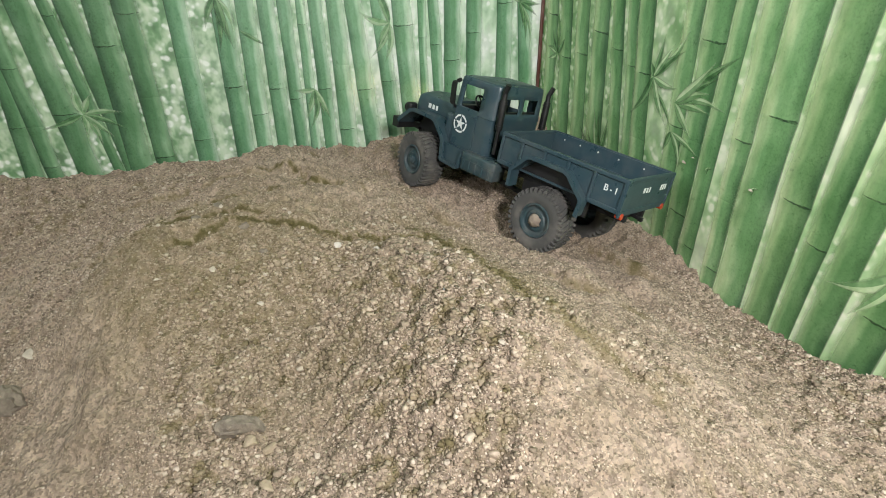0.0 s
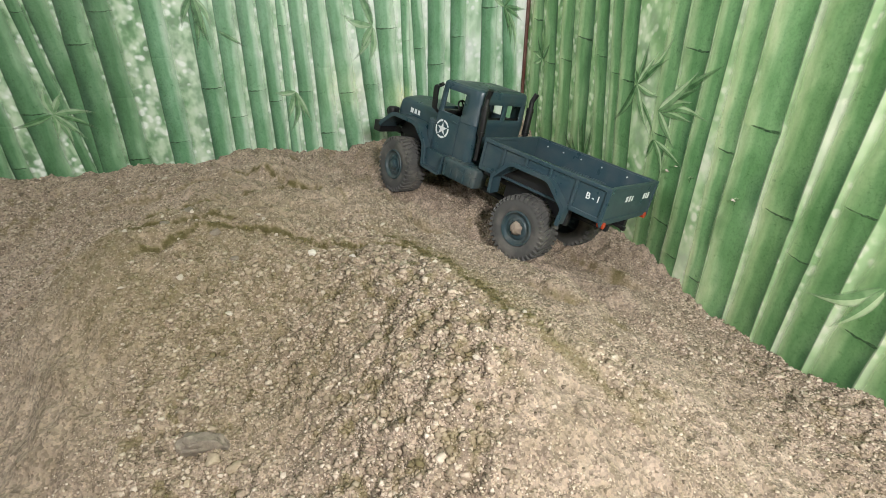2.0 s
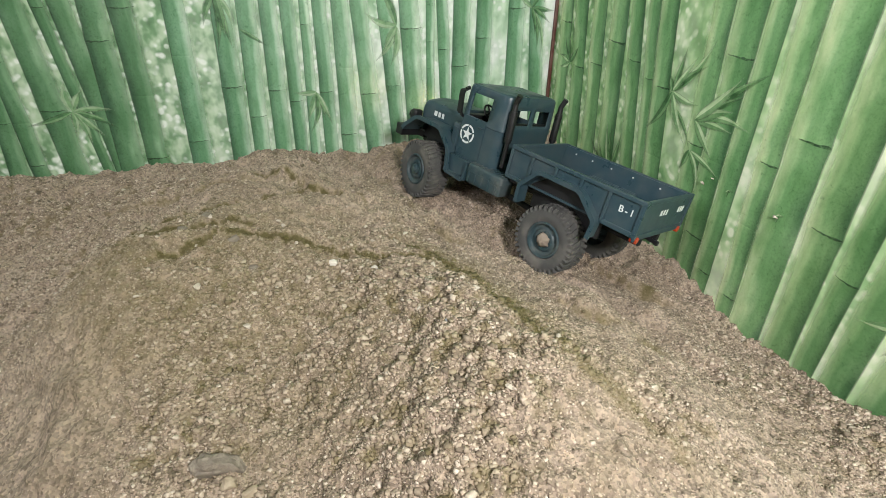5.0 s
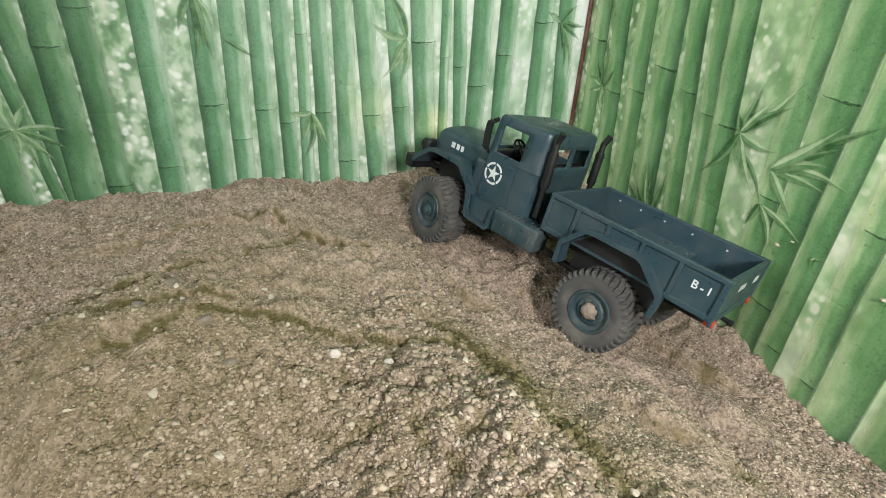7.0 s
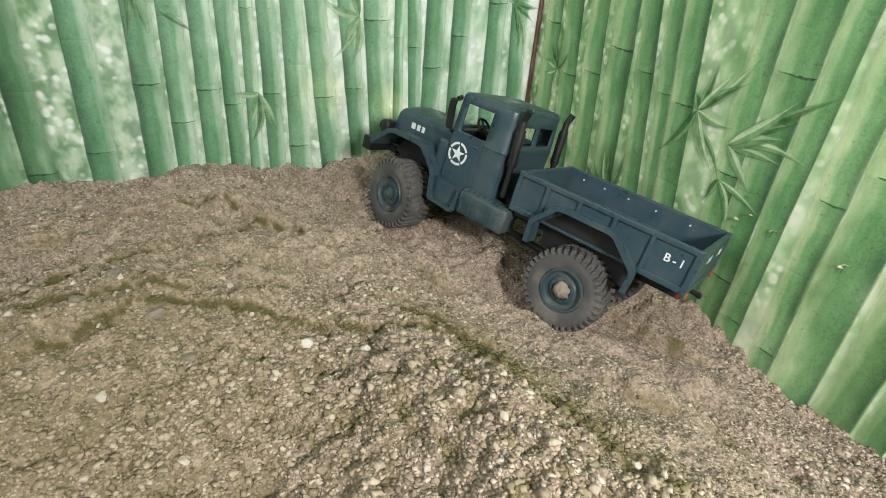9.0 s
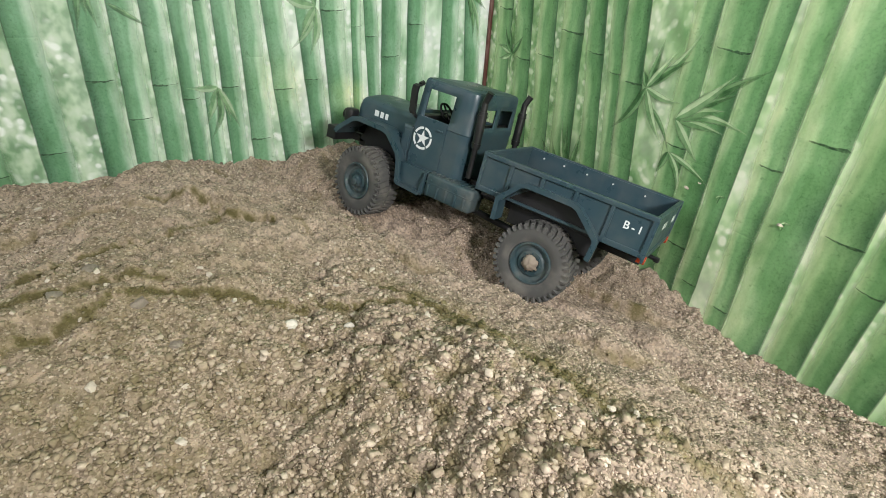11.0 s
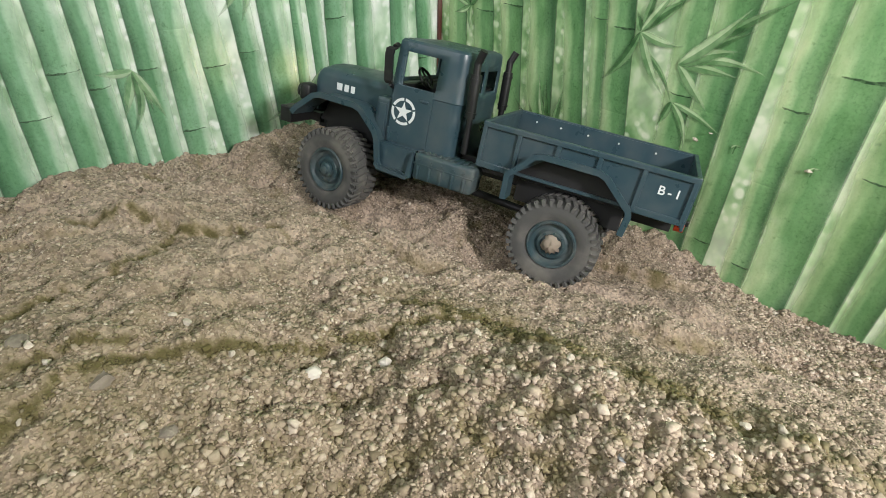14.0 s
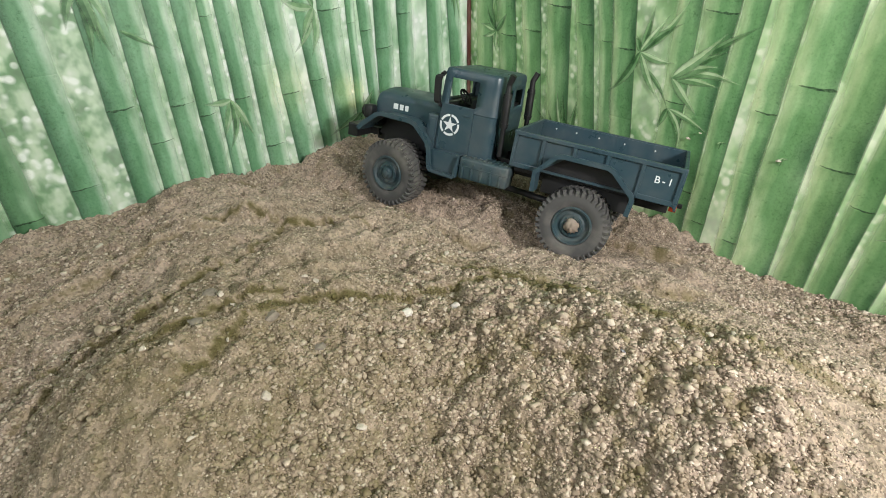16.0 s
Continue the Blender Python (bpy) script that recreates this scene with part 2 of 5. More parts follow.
ring_links.new(ramp(ring_nodes, ring_links, noise_tex(ring_nodes, ring_links, 330, 4, 0.7), [(0.36, (0.25,) * 3), (0.60, (0.9,) * 3)]), ring_nodes["Principled BSDF"].inputs["Alpha"])
LEAF_PALE = print_leaf("printed_leaf_pale", (0.40, 0.58, 0.34), (0.58, 0.73, 0.50), 0.62)
LEAF_DARK = print_leaf("printed_leaf_dark", (0.040, 0.12, 0.045), (0.13, 0.28, 0.12), 0.85)
LEAF_MID = print_leaf("printed_leaf_mid", (0.15, 0.31, 0.14), (0.32, 0.50, 0.27), 0.72)
LEAF_PALE_WARM = print_leaf("printed_leaf_warm_pale", (0.44, 0.62, 0.33), (0.68, 0.82, 0.53), 0.92)
LEAF_MID_WARM = print_leaf("printed_leaf_warm_mid", (0.13, 0.29, 0.11), (0.30, 0.48, 0.24), 0.90)
LEAF_DARK_WARM = print_leaf("printed_leaf_warm_dark", (0.035, 0.11, 0.035), (0.12, 0.26, 0.10), 0.95)
WALL_PAINT = plastic("plain_wall_paint", (0.66, 0.64, 0.60), 0.8, 0.3, (0.55, 0.52, 0.47), 60)
TRIM = plastic("red_brown_trim", (0.10, 0.032, 0.024), 0.4, 0.5, (0.30, 0.19, 0.16), 200)
CONCRETE = plastic("concrete_floor", (0.30, 0.29, 0.27), 0.85, 0.5, (0.22, 0.20, 0.18), 60)


# ---- mesh helpers ----
def mesh_of(name, bm, materials):
    me = bpy.data.meshes.new(name)
    bm.normal_update()
    bm.to_mesh(me)
    bm.free()
    for m in materials if isinstance(materials, (list, tuple)) else [materials]:
        me.materials.append(m)
    return me


def part(name, bm, material, parent, label=""):
    ob = new(name, mesh_of(name, bm, material))
    ob.parent = parent
    if label:
        tagged(ob, label)
    return ob


def smooth(ob, angle=40):
    ob.data.shade_smooth()
    ob.data.set_sharp_from_angle(angle=radians(angle))
    return ob


def box(bm, x0, x1, y0, y1, z0, z1, bevel=0.0, seg=2):
    m = Matrix.LocRotScale(((x0 + x1) / 2, (y0 + y1) / 2, (z0 + z1) / 2), None, (abs(x1 - x0), abs(y1 - y0), abs(z1 - z0)))
    r = bmesh.ops.create_cube(bm, size=1.0, matrix=m)
    if bevel:
        edges = list({e for v in r["verts"] for e in v.link_edges})
        bmesh.ops.bevel(bm, geom=edges, offset=bevel, segments=seg, affect="EDGES", profile=0.5)
    return bm


def tube(bm, p0, p1, r0, r1=None, seg=20):
    p0, p1 = Vector(p0), Vector(p1)
    q = (p1 - p0).to_track_quat("Z", "Y")
    m = Matrix.LocRotScale((p0 + p1) / 2, q, None)
    bmesh.ops.create_cone(bm, cap_ends=True, segments=seg, radius1=r0, radius2=r0 if r1 is None else r1, depth=(p1 - p0).length, matrix=m)
    return bm


def loft(bm, sections, closed=True, caps=True):
    """Skin through loops of equally many points."""
    rings = [[bm.verts.new(p) for p in s] for s in sections]
    n = len(rings[0])
    for a, b in zip(rings, rings[1:]):
        for i in range(n if closed else n - 1):
            bm.faces.new((a[i], a[(i + 1) % n], b[(i + 1) % n], b[i]))
    if caps and closed:
        bm.faces.new(list(reversed(rings[0])))
        bm.faces.new(rings[-1])
    bmesh.ops.recalc_face_normals(bm, faces=bm.faces)
    return bm


def prism(bm, profile, w0, w1):
    """A profile in (x, z), carried from y = w0 to w1."""
    return loft(bm, [[(l, w0, h) for l, h in profile], [(l, w1, h) for l, h in profile]])


def strip(bm, line, thick, w0, w1):
    """A bent band of that thickness along a line in (x, z)."""
    n = len(line)
    out = []
    for i, (l, h) in enumerate(line):
        a, b = Vector(line[max(i - 1, 0)]), Vector(line[min(i + 1, n - 1)])
        d = (b - a).normalized()
        out.append((l + d.y * -thick, h + d.x * thick))
    return prism(bm, list(line) + out[::-1], w0, w1)


# ---- walls ----
def plain_box(name, x0, x1, y0, y1, z0, z1, material, label, category):
    ob = new(name, mesh_of(name, box(bmesh.new(), x0, x1, y0, y1, z0, z1), material))
    return tagged(ob, label, category, kind="structure")


LX = -0.686                                   # the cool printed wall
RA, RB = Vector((-0.686, 0.390)), Vector((-0.25, 0.376))   # two places on the warm printed wall
RDIR = (RB - RA).normalized()
WALL_TOP = 2.3

wall_l = plain_box("wall_west", LX - 0.04, LX, ROOM_Y - 0.04, 0.44, 0, WALL_TOP, PAPER_L, "wall covered with pale green bamboo forest print", "wall")
nrm = Vector((-RDIR.y, RDIR.x))
bm = bmesh.new()
ends = (RA, RA + RDIR * (ROOM_X - LX))
loft(bm, [[(p.x, p.y, z) for p in (ends[0], ends[1], ends[1] + nrm * 0.04, ends[0] + nrm * 0.04)] for z in (0, WALL_TOP)])
wall_r = tagged(new("wall_north", mesh_of("wall_north", bm, PAPER_R)), "wall covered with yellow-green bamboo forest print", "wall", kind="structure")


def place_l(s, z, d):
    return (LX + d, s, z)


def place_r(s, z, d):
    k = (s - RA.x) / RDIR.x
    p = RA + RDIR * k - nrm * d
    return (p.x, p.y, z)


layer = [0]


def next_layer():
    layer[0] += 1
    return 0.0003 + 0.00002 * (layer[0] % 37)


def stalk(side, s0, s1, w0, w1, *nodes):
    """One printed stalk: its middle at the sand line (z 0.2) and at z 0.6, its widths there, and the heights of its rings."""
    wall, at, material = (wall_l, place_l, STALK_L) if side == "l" else (wall_r, place_r, STALK_R)
    # Stalks at the outer ends of both sheets take darker greens.
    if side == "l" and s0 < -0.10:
        material = STALK_COOL_DEEP
    if side == "r" and s0 > -0.26:
        material = STALK_WARM_DEEP
    turn, spread = (1, 1.05) if side == "l" else (-1, 1.18)                # the shaded edge lies away from the corner on both sheets
    d = next_layer()
    bm = bmesh.new()
    uv = bm.loops.layers.uv.new("uv")
    zs = sorted({0.14 + 0.02 * i for i in range(44)} | {n + e for n in nodes for e in (-0.02, -0.002, 0.002, 0.02)})
    rows = []
    for z in zs:
        k = (z - 0.2) / 0.4
        c, w = s0 + (s1 - s0) * k, w0 + (w1 - w0) * k
        w *= 1 + 0.05 * max((math.exp(-((z - n) / 0.006) ** 2) for n in nodes), default=0)
        gap = min((z - n for n in nodes), key=abs, default=0.1)
        v = 0.5 + max(-0.5, min(0.5, gap / 0.1))
        rows.append([(bm.verts.new(at(c + turn * w * (spread * u - 0.51), z, d)), u, v) for u in (0, 0.25, 0.5, 0.75, 1)])
    for a, b in zip(rows, rows[1:]):
        for i in range(4):
            quad = (a[i], a[i + 1], b[i + 1], b[i])
            face = bm.faces.new([q[0] for q in quad])
            for loop, q in zip(face.loops, quad):
                loop[uv].uv = (q[1], q[2])
    for z in nodes:
        k = (z - 0.2) / 0.4
        c, w = s0 + (s1 - s0) * k, (w0 + (w1 - w0) * k) * 1.04
        t = w * random.uniform(0.06, 0.10)
        span = random.uniform(0.72, 0.98)
        low, high = [], []
        for i in range(11):
            u = span * i / 10
            dip = -0.0012 * math.sin(math.pi * u) + 0.0010 * u - 0.0007 * random.random()
            taper = (1.0 - 0.75 * u) * (0.55 + 0.6 * random.random()) if 0 < i < 10 else 0.2
            low.append(bm.verts.new(at(c + turn * w * (u - 0.5), z + dip - t * taper * 0.5, d + 0.00001)))
            high.append(bm.verts.new(at(c + turn * w * (u - 0.5), z + dip + t * taper * 0.5, d + 0.00001)))
        for i in range(10):
            bm.faces.new((low[i], low[i + 1], high[i + 1], high[i])).material_index = 1
    bmesh.ops.recalc_face_normals(bm, faces=bm.faces)
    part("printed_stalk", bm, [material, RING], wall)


def leaf(side, s0, z0, s1, z1, width=0.008, dark=False, bend=0.1):
    """One printed leaf, from its root to its tip."""
    wall, at = (wall_l, place_l) if side == "l" else (wall_r, place_r)
    d = 0.0009 + next_layer()
    bm = bmesh.new()
    ds, dz = s1 - s0, z1 - z0
    n = math.hypot(ds, dz)
    px, pz = -dz / n, ds / n
    left, right, rib = [], [], []
    uv = bm.loops.layers.uv.new("uv")
    for i in range(13):
        u = i / 12
        h = width * 0.5 * (math.sin(math.pi * u ** 0.7)) * (1 - 0.25 * u) + 0.0002
        b = bend * n * math.sin(math.pi * u)
        cs, cz = s0 + ds * u + px * b, z0 + dz * u + pz * b
        left.append(bm.verts.new(at(cs + px * h, cz + pz * h, d)))
        right.append(bm.verts.new(at(cs - px * h, cz - pz * h, d)))
        rib.append(bm.verts.new(at(cs + px * h * 0.1, cz + pz * h * 0.1, d)))
    for i in range(12):
        for quad, side_of, index in (((left[i], left[i + 1], rib[i + 1], rib[i]), (1, 1, 0, 0), 0), ((rib[i], rib[i + 1], right[i + 1], right[i]), (0, 0, 1, 1), 1)):
            face = bm.faces.new(quad)
            face.material_index = index
            for loop, v, u in zip(face.loops, side_of, (i, i + 1, i + 1, i)):
                loop[uv].uv = (u / 12, v)
    bmesh.ops.recalc_face_normals(bm, faces=bm.faces)
    pale, middle, deep = (LEAF_PALE, LEAF_MID, LEAF_DARK) if side == "l" else (LEAF_PALE_WARM, LEAF_MID_WARM, LEAF_DARK_WARM)
    part("printed_leaf", bm, [middle, deep] if dark else [pale, middle], wall)


# cool wall, behind ones first
stalk("l", -0.162, -0.205, 0.012, 0.014, 0.42)
stalk("l", -0.145, -0.183, 0.024, 0.023, 0.46)
stalk("l", 0.000, 0.012, 0.021, 0.023, 0.30, 0.47)
stalk("l", 0.047, 0.052, 0.017, 0.018, 0.315)
stalk("l", 0.064, 0.072, 0.015, 0.011, 0.40)
stalk("l", 0.178, 0.148, 0.021, 0.023, 0.327)
stalk("l", 0.243, 0.223, 0.017, 0.017, 0.368)
stalk("l", 0.146, 0.118, 0.026, 0.021, 0.319)
stalk("l", -0.330, -0.310, 0.028, 0.026, 0.30, 0.41)
stalk("l", -0.300, -0.292, 0.024, 0.024, 0.36)
stalk("l", -0.256, -0.229, 0.021, 0.018, 0.31)
stalk("l", -0.230, -0.242, 0.020, 0.017, 0.371, 0.263)
stalk("l", -0.193, -0.218, 0.029, 0.025, 0.32)
stalk("l", -0.142, -0.137, 0.030, 0.026, 0.388)
stalk("l", -0.113, -0.114, 0.027, 0.024, 0.419, 0.26)
stalk("l", -0.068, -0.061, 0.026, 0.024, 0.276, 0.45)
stalk("l", -0.023, -0.014, 0.026, 0.024, 0.335)
stalk("l", 0.026, 0.033, 0.022, 0.021, 0.329)
stalk("l", 0.086, 0.085, 0.020, 0.018, 0.324)
stalk("l", 0.111, 0.107, 0.026, 0.021, 0.27, 0.44)
stalk("l", 0.202, 0.182, 0.027, 0.030, 0.393)
stalk("l", 0.218, 0.215, 0.013, 0.012, 0.378)
stalk("l", 0.256, 0.260, 0.025, 0.026, 0.347)
stalk("l", 0.290, 0.287, 0.026, 0.023, 0.38)
stalk("l", 0.335, 0.331, 0.028, 0.024, 0.414)
stalk("l", 0.377, 0.347, 0.024, 0.023, 0.297)
for i in range(14):
    stalk("l", -0.38 - 0.05 * i, -0.37 - 0.05 * i, 0.027, 0.025, 0.25 + 0.02 * (i * 7 % 11))
# warm wall
stalk("r", -0.603, -0.642, 0.030, 0.028, 0.352)
stalk("r", -0.456, -0.514, 0.017, 0.019, 0.362)
stalk("r", -0.651, -0.665, 0.029, 0.027, 0.40)
stalk("r", -0.565, -0.601, 0.030, 0.025, 0.361)
stalk("r", -0.527, -0.561, 0.033, 0.030, 0.389)
stalk("r", -0.480, -0.542, 0.023, 0.020, 0.375)
stalk("r", -0.438, -0.489, 0.026, 0.024, 0.358, 0.230)
stalk("r", -0.393, -0.407, 0.021, 0.025, 0.318)
stalk("r", -0.371, -0.373, 0.023, 0.036, 0.398, 0.237)
stalk("r", -0.349, -0.343, 0.019, 0.021, 0.210)
stalk("r", -0.315, -0.322, 0.018, 0.027, 0.326, 0.203)
stalk("r", -0.289, -0.290, 0.032, 0.034, 0.352)
stalk("r", -0.256, -0.253, 0.026, 0.033, 0.295)
stalk("r", -0.231, -0.216, 0.017, 0.021, 0.270)
stalk("r", -0.207, -0.186, 0.023, 0.022, 0.319)
for i in range(9):
    stalk("r", -0.175 + 0.034 * i, -0.155 + 0.034 * i, 0.028, 0.028, 0.24 + 0.02 * (i * 5 % 11))


def paper_tear(s, z, size):
    """A small torn flap of paper standing off the print."""
    bm = bmesh.new()
    rim = [bm.verts.new(place_r(s + size * random.uniform(0.6, 1.1) * math.cos(a), z + 0.6 * size * random.uniform(0.5, 1.1) * math.sin(a), 0.0022 + 0.0008 * math.sin(a))) for a in (math.pi * k / 4 for k in range(8))]
    tip = bm.verts.new(place_r(s, z, 0.0042))
    for i in range(8):
        bm.faces.new((rim[i], rim[(i + 1) % 8], tip))
    bmesh.ops.recalc_face_normals(bm, faces=bm.faces)
    part("paper_tear", bm, STONE_PALE, wall_r, "torn white flap of wallpaper")


for tear in ((-0.374, 0.2885, 0.0032), (-0.364, 0.2965, 0.0018), (-0.2945, 0.290, 0.0030)):
    paper_tear(*tear)


# printed leaf sprays
def spray(side, s, z, width, *tips):
    """Leaves from one root; a tip with a third number is dark."""
    for tip in tips:
        leaf(side, s, z, tip[0], tip[1], width * random.uniform(0.8, 1.2), len(tip) > 2, random.uniform(-0.08, 0.12))


spray("l", -0.185, 0.318, 0.008, (-0.145, 0.317), (-0.146, 0.297, 1), (-0.176, 0.279), (-0.169, 0.342), (-0.184, 0.351), (-0.189, 0.290), (-0.231, 0.305, 1), (-0.160, 0.288))
spray("l", 0.072, 0.324, 0.008, (0.046, 0.325), (0.057, 0.288), (0.079, 0.290), (0.060, 0.275, 1), (0.088, 0.283))
spray("l", 0.173, 0.396, 0.010, (0.135, 0.411), (0.150, 0.442, 1), (0.145, 0.356), (0.164, 0.350), (0.156, 0.366))
spray("l", -0.024, 0.432, 0.009, (-0.011, 0.395), (-0.030, 0.372, 1), (-0.014, 0.376, 1), (-0.040, 0.400, 1), (-0.020, 0.385, 1))
spray("l", -0.004, 0.396, 0.006, (0.024, 0.377, 1))
spray("l", 0.352, 0.414, 0.007, (0.385, 0.410, 1), (0.364, 0.364, 1), (0.371, 0.352), (0.372, 0.432, 1), (0.333, 0.425), (0.380, 0.395, 1), (0.358, 0.380, 1))
spray("l", 0.218, 0.281, 0.008, (0.171, 0.262), (0.237, 0.305), (0.252, 0.280), (0.244, 0.259), (0.216, 0.246), (0.190, 0.268, 1))
spray("r", -0.439, 0.357, 0.008, (-0.431, 0.398, 1), (-0.398, 0.408), (-0.401, 0.386, 1), (-0.468, 0.314, 1), (-0.409, 0.314), (-0.402, 0.352), (-0.446, 0.372, 1), (-0.415, 0.392))
spray("r", -0.403, 0.339, 0.010, (-0.361, 0.383), (-0.337, 0.390, 1), (-0.356, 0.369, 1), (-0.358, 0.338), (-0.340, 0.343), (-0.372, 0.310), (-0.362, 0.355))
spray("r", -0.435, 0.345, 0.005, (-0.401, 0.310, 1))
spray("r", -0.401, 0.311, 0.007, (-0.357, 0.296), (-0.382, 0.279), (-0.408, 0.290, 1))
spray("r", -0.515, 0.244, 0.009, (-0.564, 0.277, 1), (-0.526, 0.303, 1), (-0.546, 0.280, 1), (-0.545, 0.252), (-0.535, 0.305), (-0.505, 0.300, 1), (-0.550, 0.232))
spray("r", -0.635, 0.354, 0.007, (-0.639, 0.384, 1), (-0.664, 0.360), (-0.652, 0.382, 1), (-0.660, 0.345), (-0.635, 0.330), (-0.618, 0.375, 1))
spray("r", -0.168, 0.280, 0.011, (-0.213, 0.250), (-0.190, 0.235), (-0.130, 0.300, 1), (-0.150, 0.262))

# scuffs on the warm wall
for s, z in ((-0.347, 0.290), (-0.295, 0.290)):
    leaf("r", s, z, s + 0.007, z + 0.003, 0.003)
    leaf("r", s + 0.002, z - 0.004, s + 0.004, z + 0.004, 0.002, True)

trim = new("trim", mesh_of("trim", box(bmesh.new(), LX + 0.0005, LX + 0.0045, 0.385, 0.3893, 0.0, WALL_TOP, 0.0012), TRIM))
tagged(trim, "narrow red-brown corner trim between the printed walls", "trim", kind="structure")


def wall_with_opening(name, axis, at, lo, hi, w0, w1, z0, z1):
    """A plain wall, out of view, with one opening cut for a lamp."""
    bm = bmesh.new()
    for a, b, c, d in ((lo, w0, 0, CEIL), (w1, hi, 0, CEIL), (w0, w1, 0, z0), (w0, w1, z1, CEIL)):
        if axis == "x":
            box(bm, at, at + 0.1, a, b, c, d)
        else:
            box(bm, a, b, at - 0.1, at, c, d)
    return tagged(new(name, mesh_of(name, bm, WALL_PAINT)), "unseen plain off-white painted wall with an opening for a lamp", "wall", kind="structure")


wall_with_opening("wall_east", "x", ROOM_X, ROOM_Y - 0.1, 0.345, 0.05, 0.19, 0.57, 0.71)
wall_with_opening("wall_south", "y", ROOM_Y, LX, ROOM_X, -0.58, 0.14, 0.93, 1.97)
# Unseen ceiling, left open above the added overhead fill lamp.
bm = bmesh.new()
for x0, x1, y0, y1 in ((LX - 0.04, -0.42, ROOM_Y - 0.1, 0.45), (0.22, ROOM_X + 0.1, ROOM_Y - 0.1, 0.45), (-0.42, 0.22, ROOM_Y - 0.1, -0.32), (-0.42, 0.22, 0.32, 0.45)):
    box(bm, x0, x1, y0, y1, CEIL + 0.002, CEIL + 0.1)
tagged(new("ceiling", mesh_of("ceiling", bm, WALL_PAINT)), "unseen plain off-white ceiling open above the added fill lamp", "ceiling", kind="structure")
plain_box("floor", LX, ROOM_X, ROOM_Y, 0.31, -0.05, 0.0, CONCRETE, "grey concrete floor under the sand", "floor")

# ---- sand ----
CX, CY, SPREAD = np.linspace(-0.70, 0.10, 9), np.linspace(-0.30, 0.40, 8), 0.055
MOUND = np.array([
    [0.271, 0.254, 0.239, 0.251, 0.237, 0.258, 0.265, 0.281],
    [0.227, 0.243, 0.255, 0.278, 0.236, 0.222, 0.224, 0.220],
    [0.182, 0.220, 0.249, 0.277, 0.273, 0.223, 0.235, 0.200],
    [0.151, 0.211, 0.304, 0.294, 0.249, 0.222, 0.187, 0.203],
    [0.151, 0.184, 0.230, 0.231, 0.295, 0.234, 0.215, 0.174],
    [0.174, 0.177, 0.183, 0.211, 0.308, 0.272, 0.191, 0.182],
    [0.197, 0.192, 0.188, 0.201, 0.238, 0.222, 0.198, 0.255],
    [0.203, 0.200, 0.197, 0.198, 0.202, 0.202, 0.203, 0.205],
    [0.201, 0.202, 0.202, 0.202, 0.205, 0.205, 0.206, 0.202],
])


def lattice(n, seed):
    return np.random.RandomState(seed).rand(n, n)


def value_noise(x, y, cell, seed):
    g = lattice(256, seed)
    u, v = x / cell + 1000, y / cell + 1000
    i, j = np.floor(u).astype(int), np.floor(v).astype(int)
    a, b = u - i, v - j
    a, b = a * a * (3 - 2 * a), b * b * (3 - 2 * b)
    i, j, i1, j1 = i % 256, j % 256, (i + 1) % 256, (j + 1) % 256
    return (g[i, j] * (1 - a) + g[i1, j] * a) * (1 - b) + (g[i, j1] * (1 - a) + g[i1, j1] * a) * b - 0.5


def mound(x, y):
    """The heap's broad shape: smooth blend of a few heights; beyond it runs out to the floor."""
    xc, yc = np.clip(x, -0.70, 0.10), np.clip(y, -0.30, 0.40)
    gx = np.exp(-((xc[..., None] - CX) / SPREAD) ** 2 / 2)
    gy = np.exp(-((yc[..., None] - CY) / SPREAD) ** 2 / 2)
    gx /= gx.sum(-1, keepdims=True)
    gy /= gy.sum(-1, keepdims=True)
    z = np.einsum("...i,ij,...j", gx, MOUND, gy)
    away = np.maximum(np.maximum(x - 0.10, -0.30 - y), 0)
    return z - 0.45 * away


def to_line(x, y, line):
    """Distance to a bent line, the side of it, and the line's weight at the nearest point (third number of its points)."""
    best = np.full(x.shape, 9.0)
    side, weight = np.zeros(x.shape), np.ones(x.shape)
    for (ax, ay, *aw), (bx, by, *bw) in zip(line, line[1:]):
        dx, dy = bx - ax, by - ay
        k = np.clip(((x - ax) * dx + (y - ay) * dy) / (dx * dx + dy * dy), 0, 1)
        px, py = x - ax - k * dx, y - ay - k * dy
        d = np.hypot(px, py)
        s = np.sign(dx * py - dy * px)
        side = np.where(d < best, s, side)
        if aw:
            weight = np.where(d < best, aw[0] + k * (bw[0] - aw[0]), weight)
        best = np.minimum(best, d)
    return best, side, weight


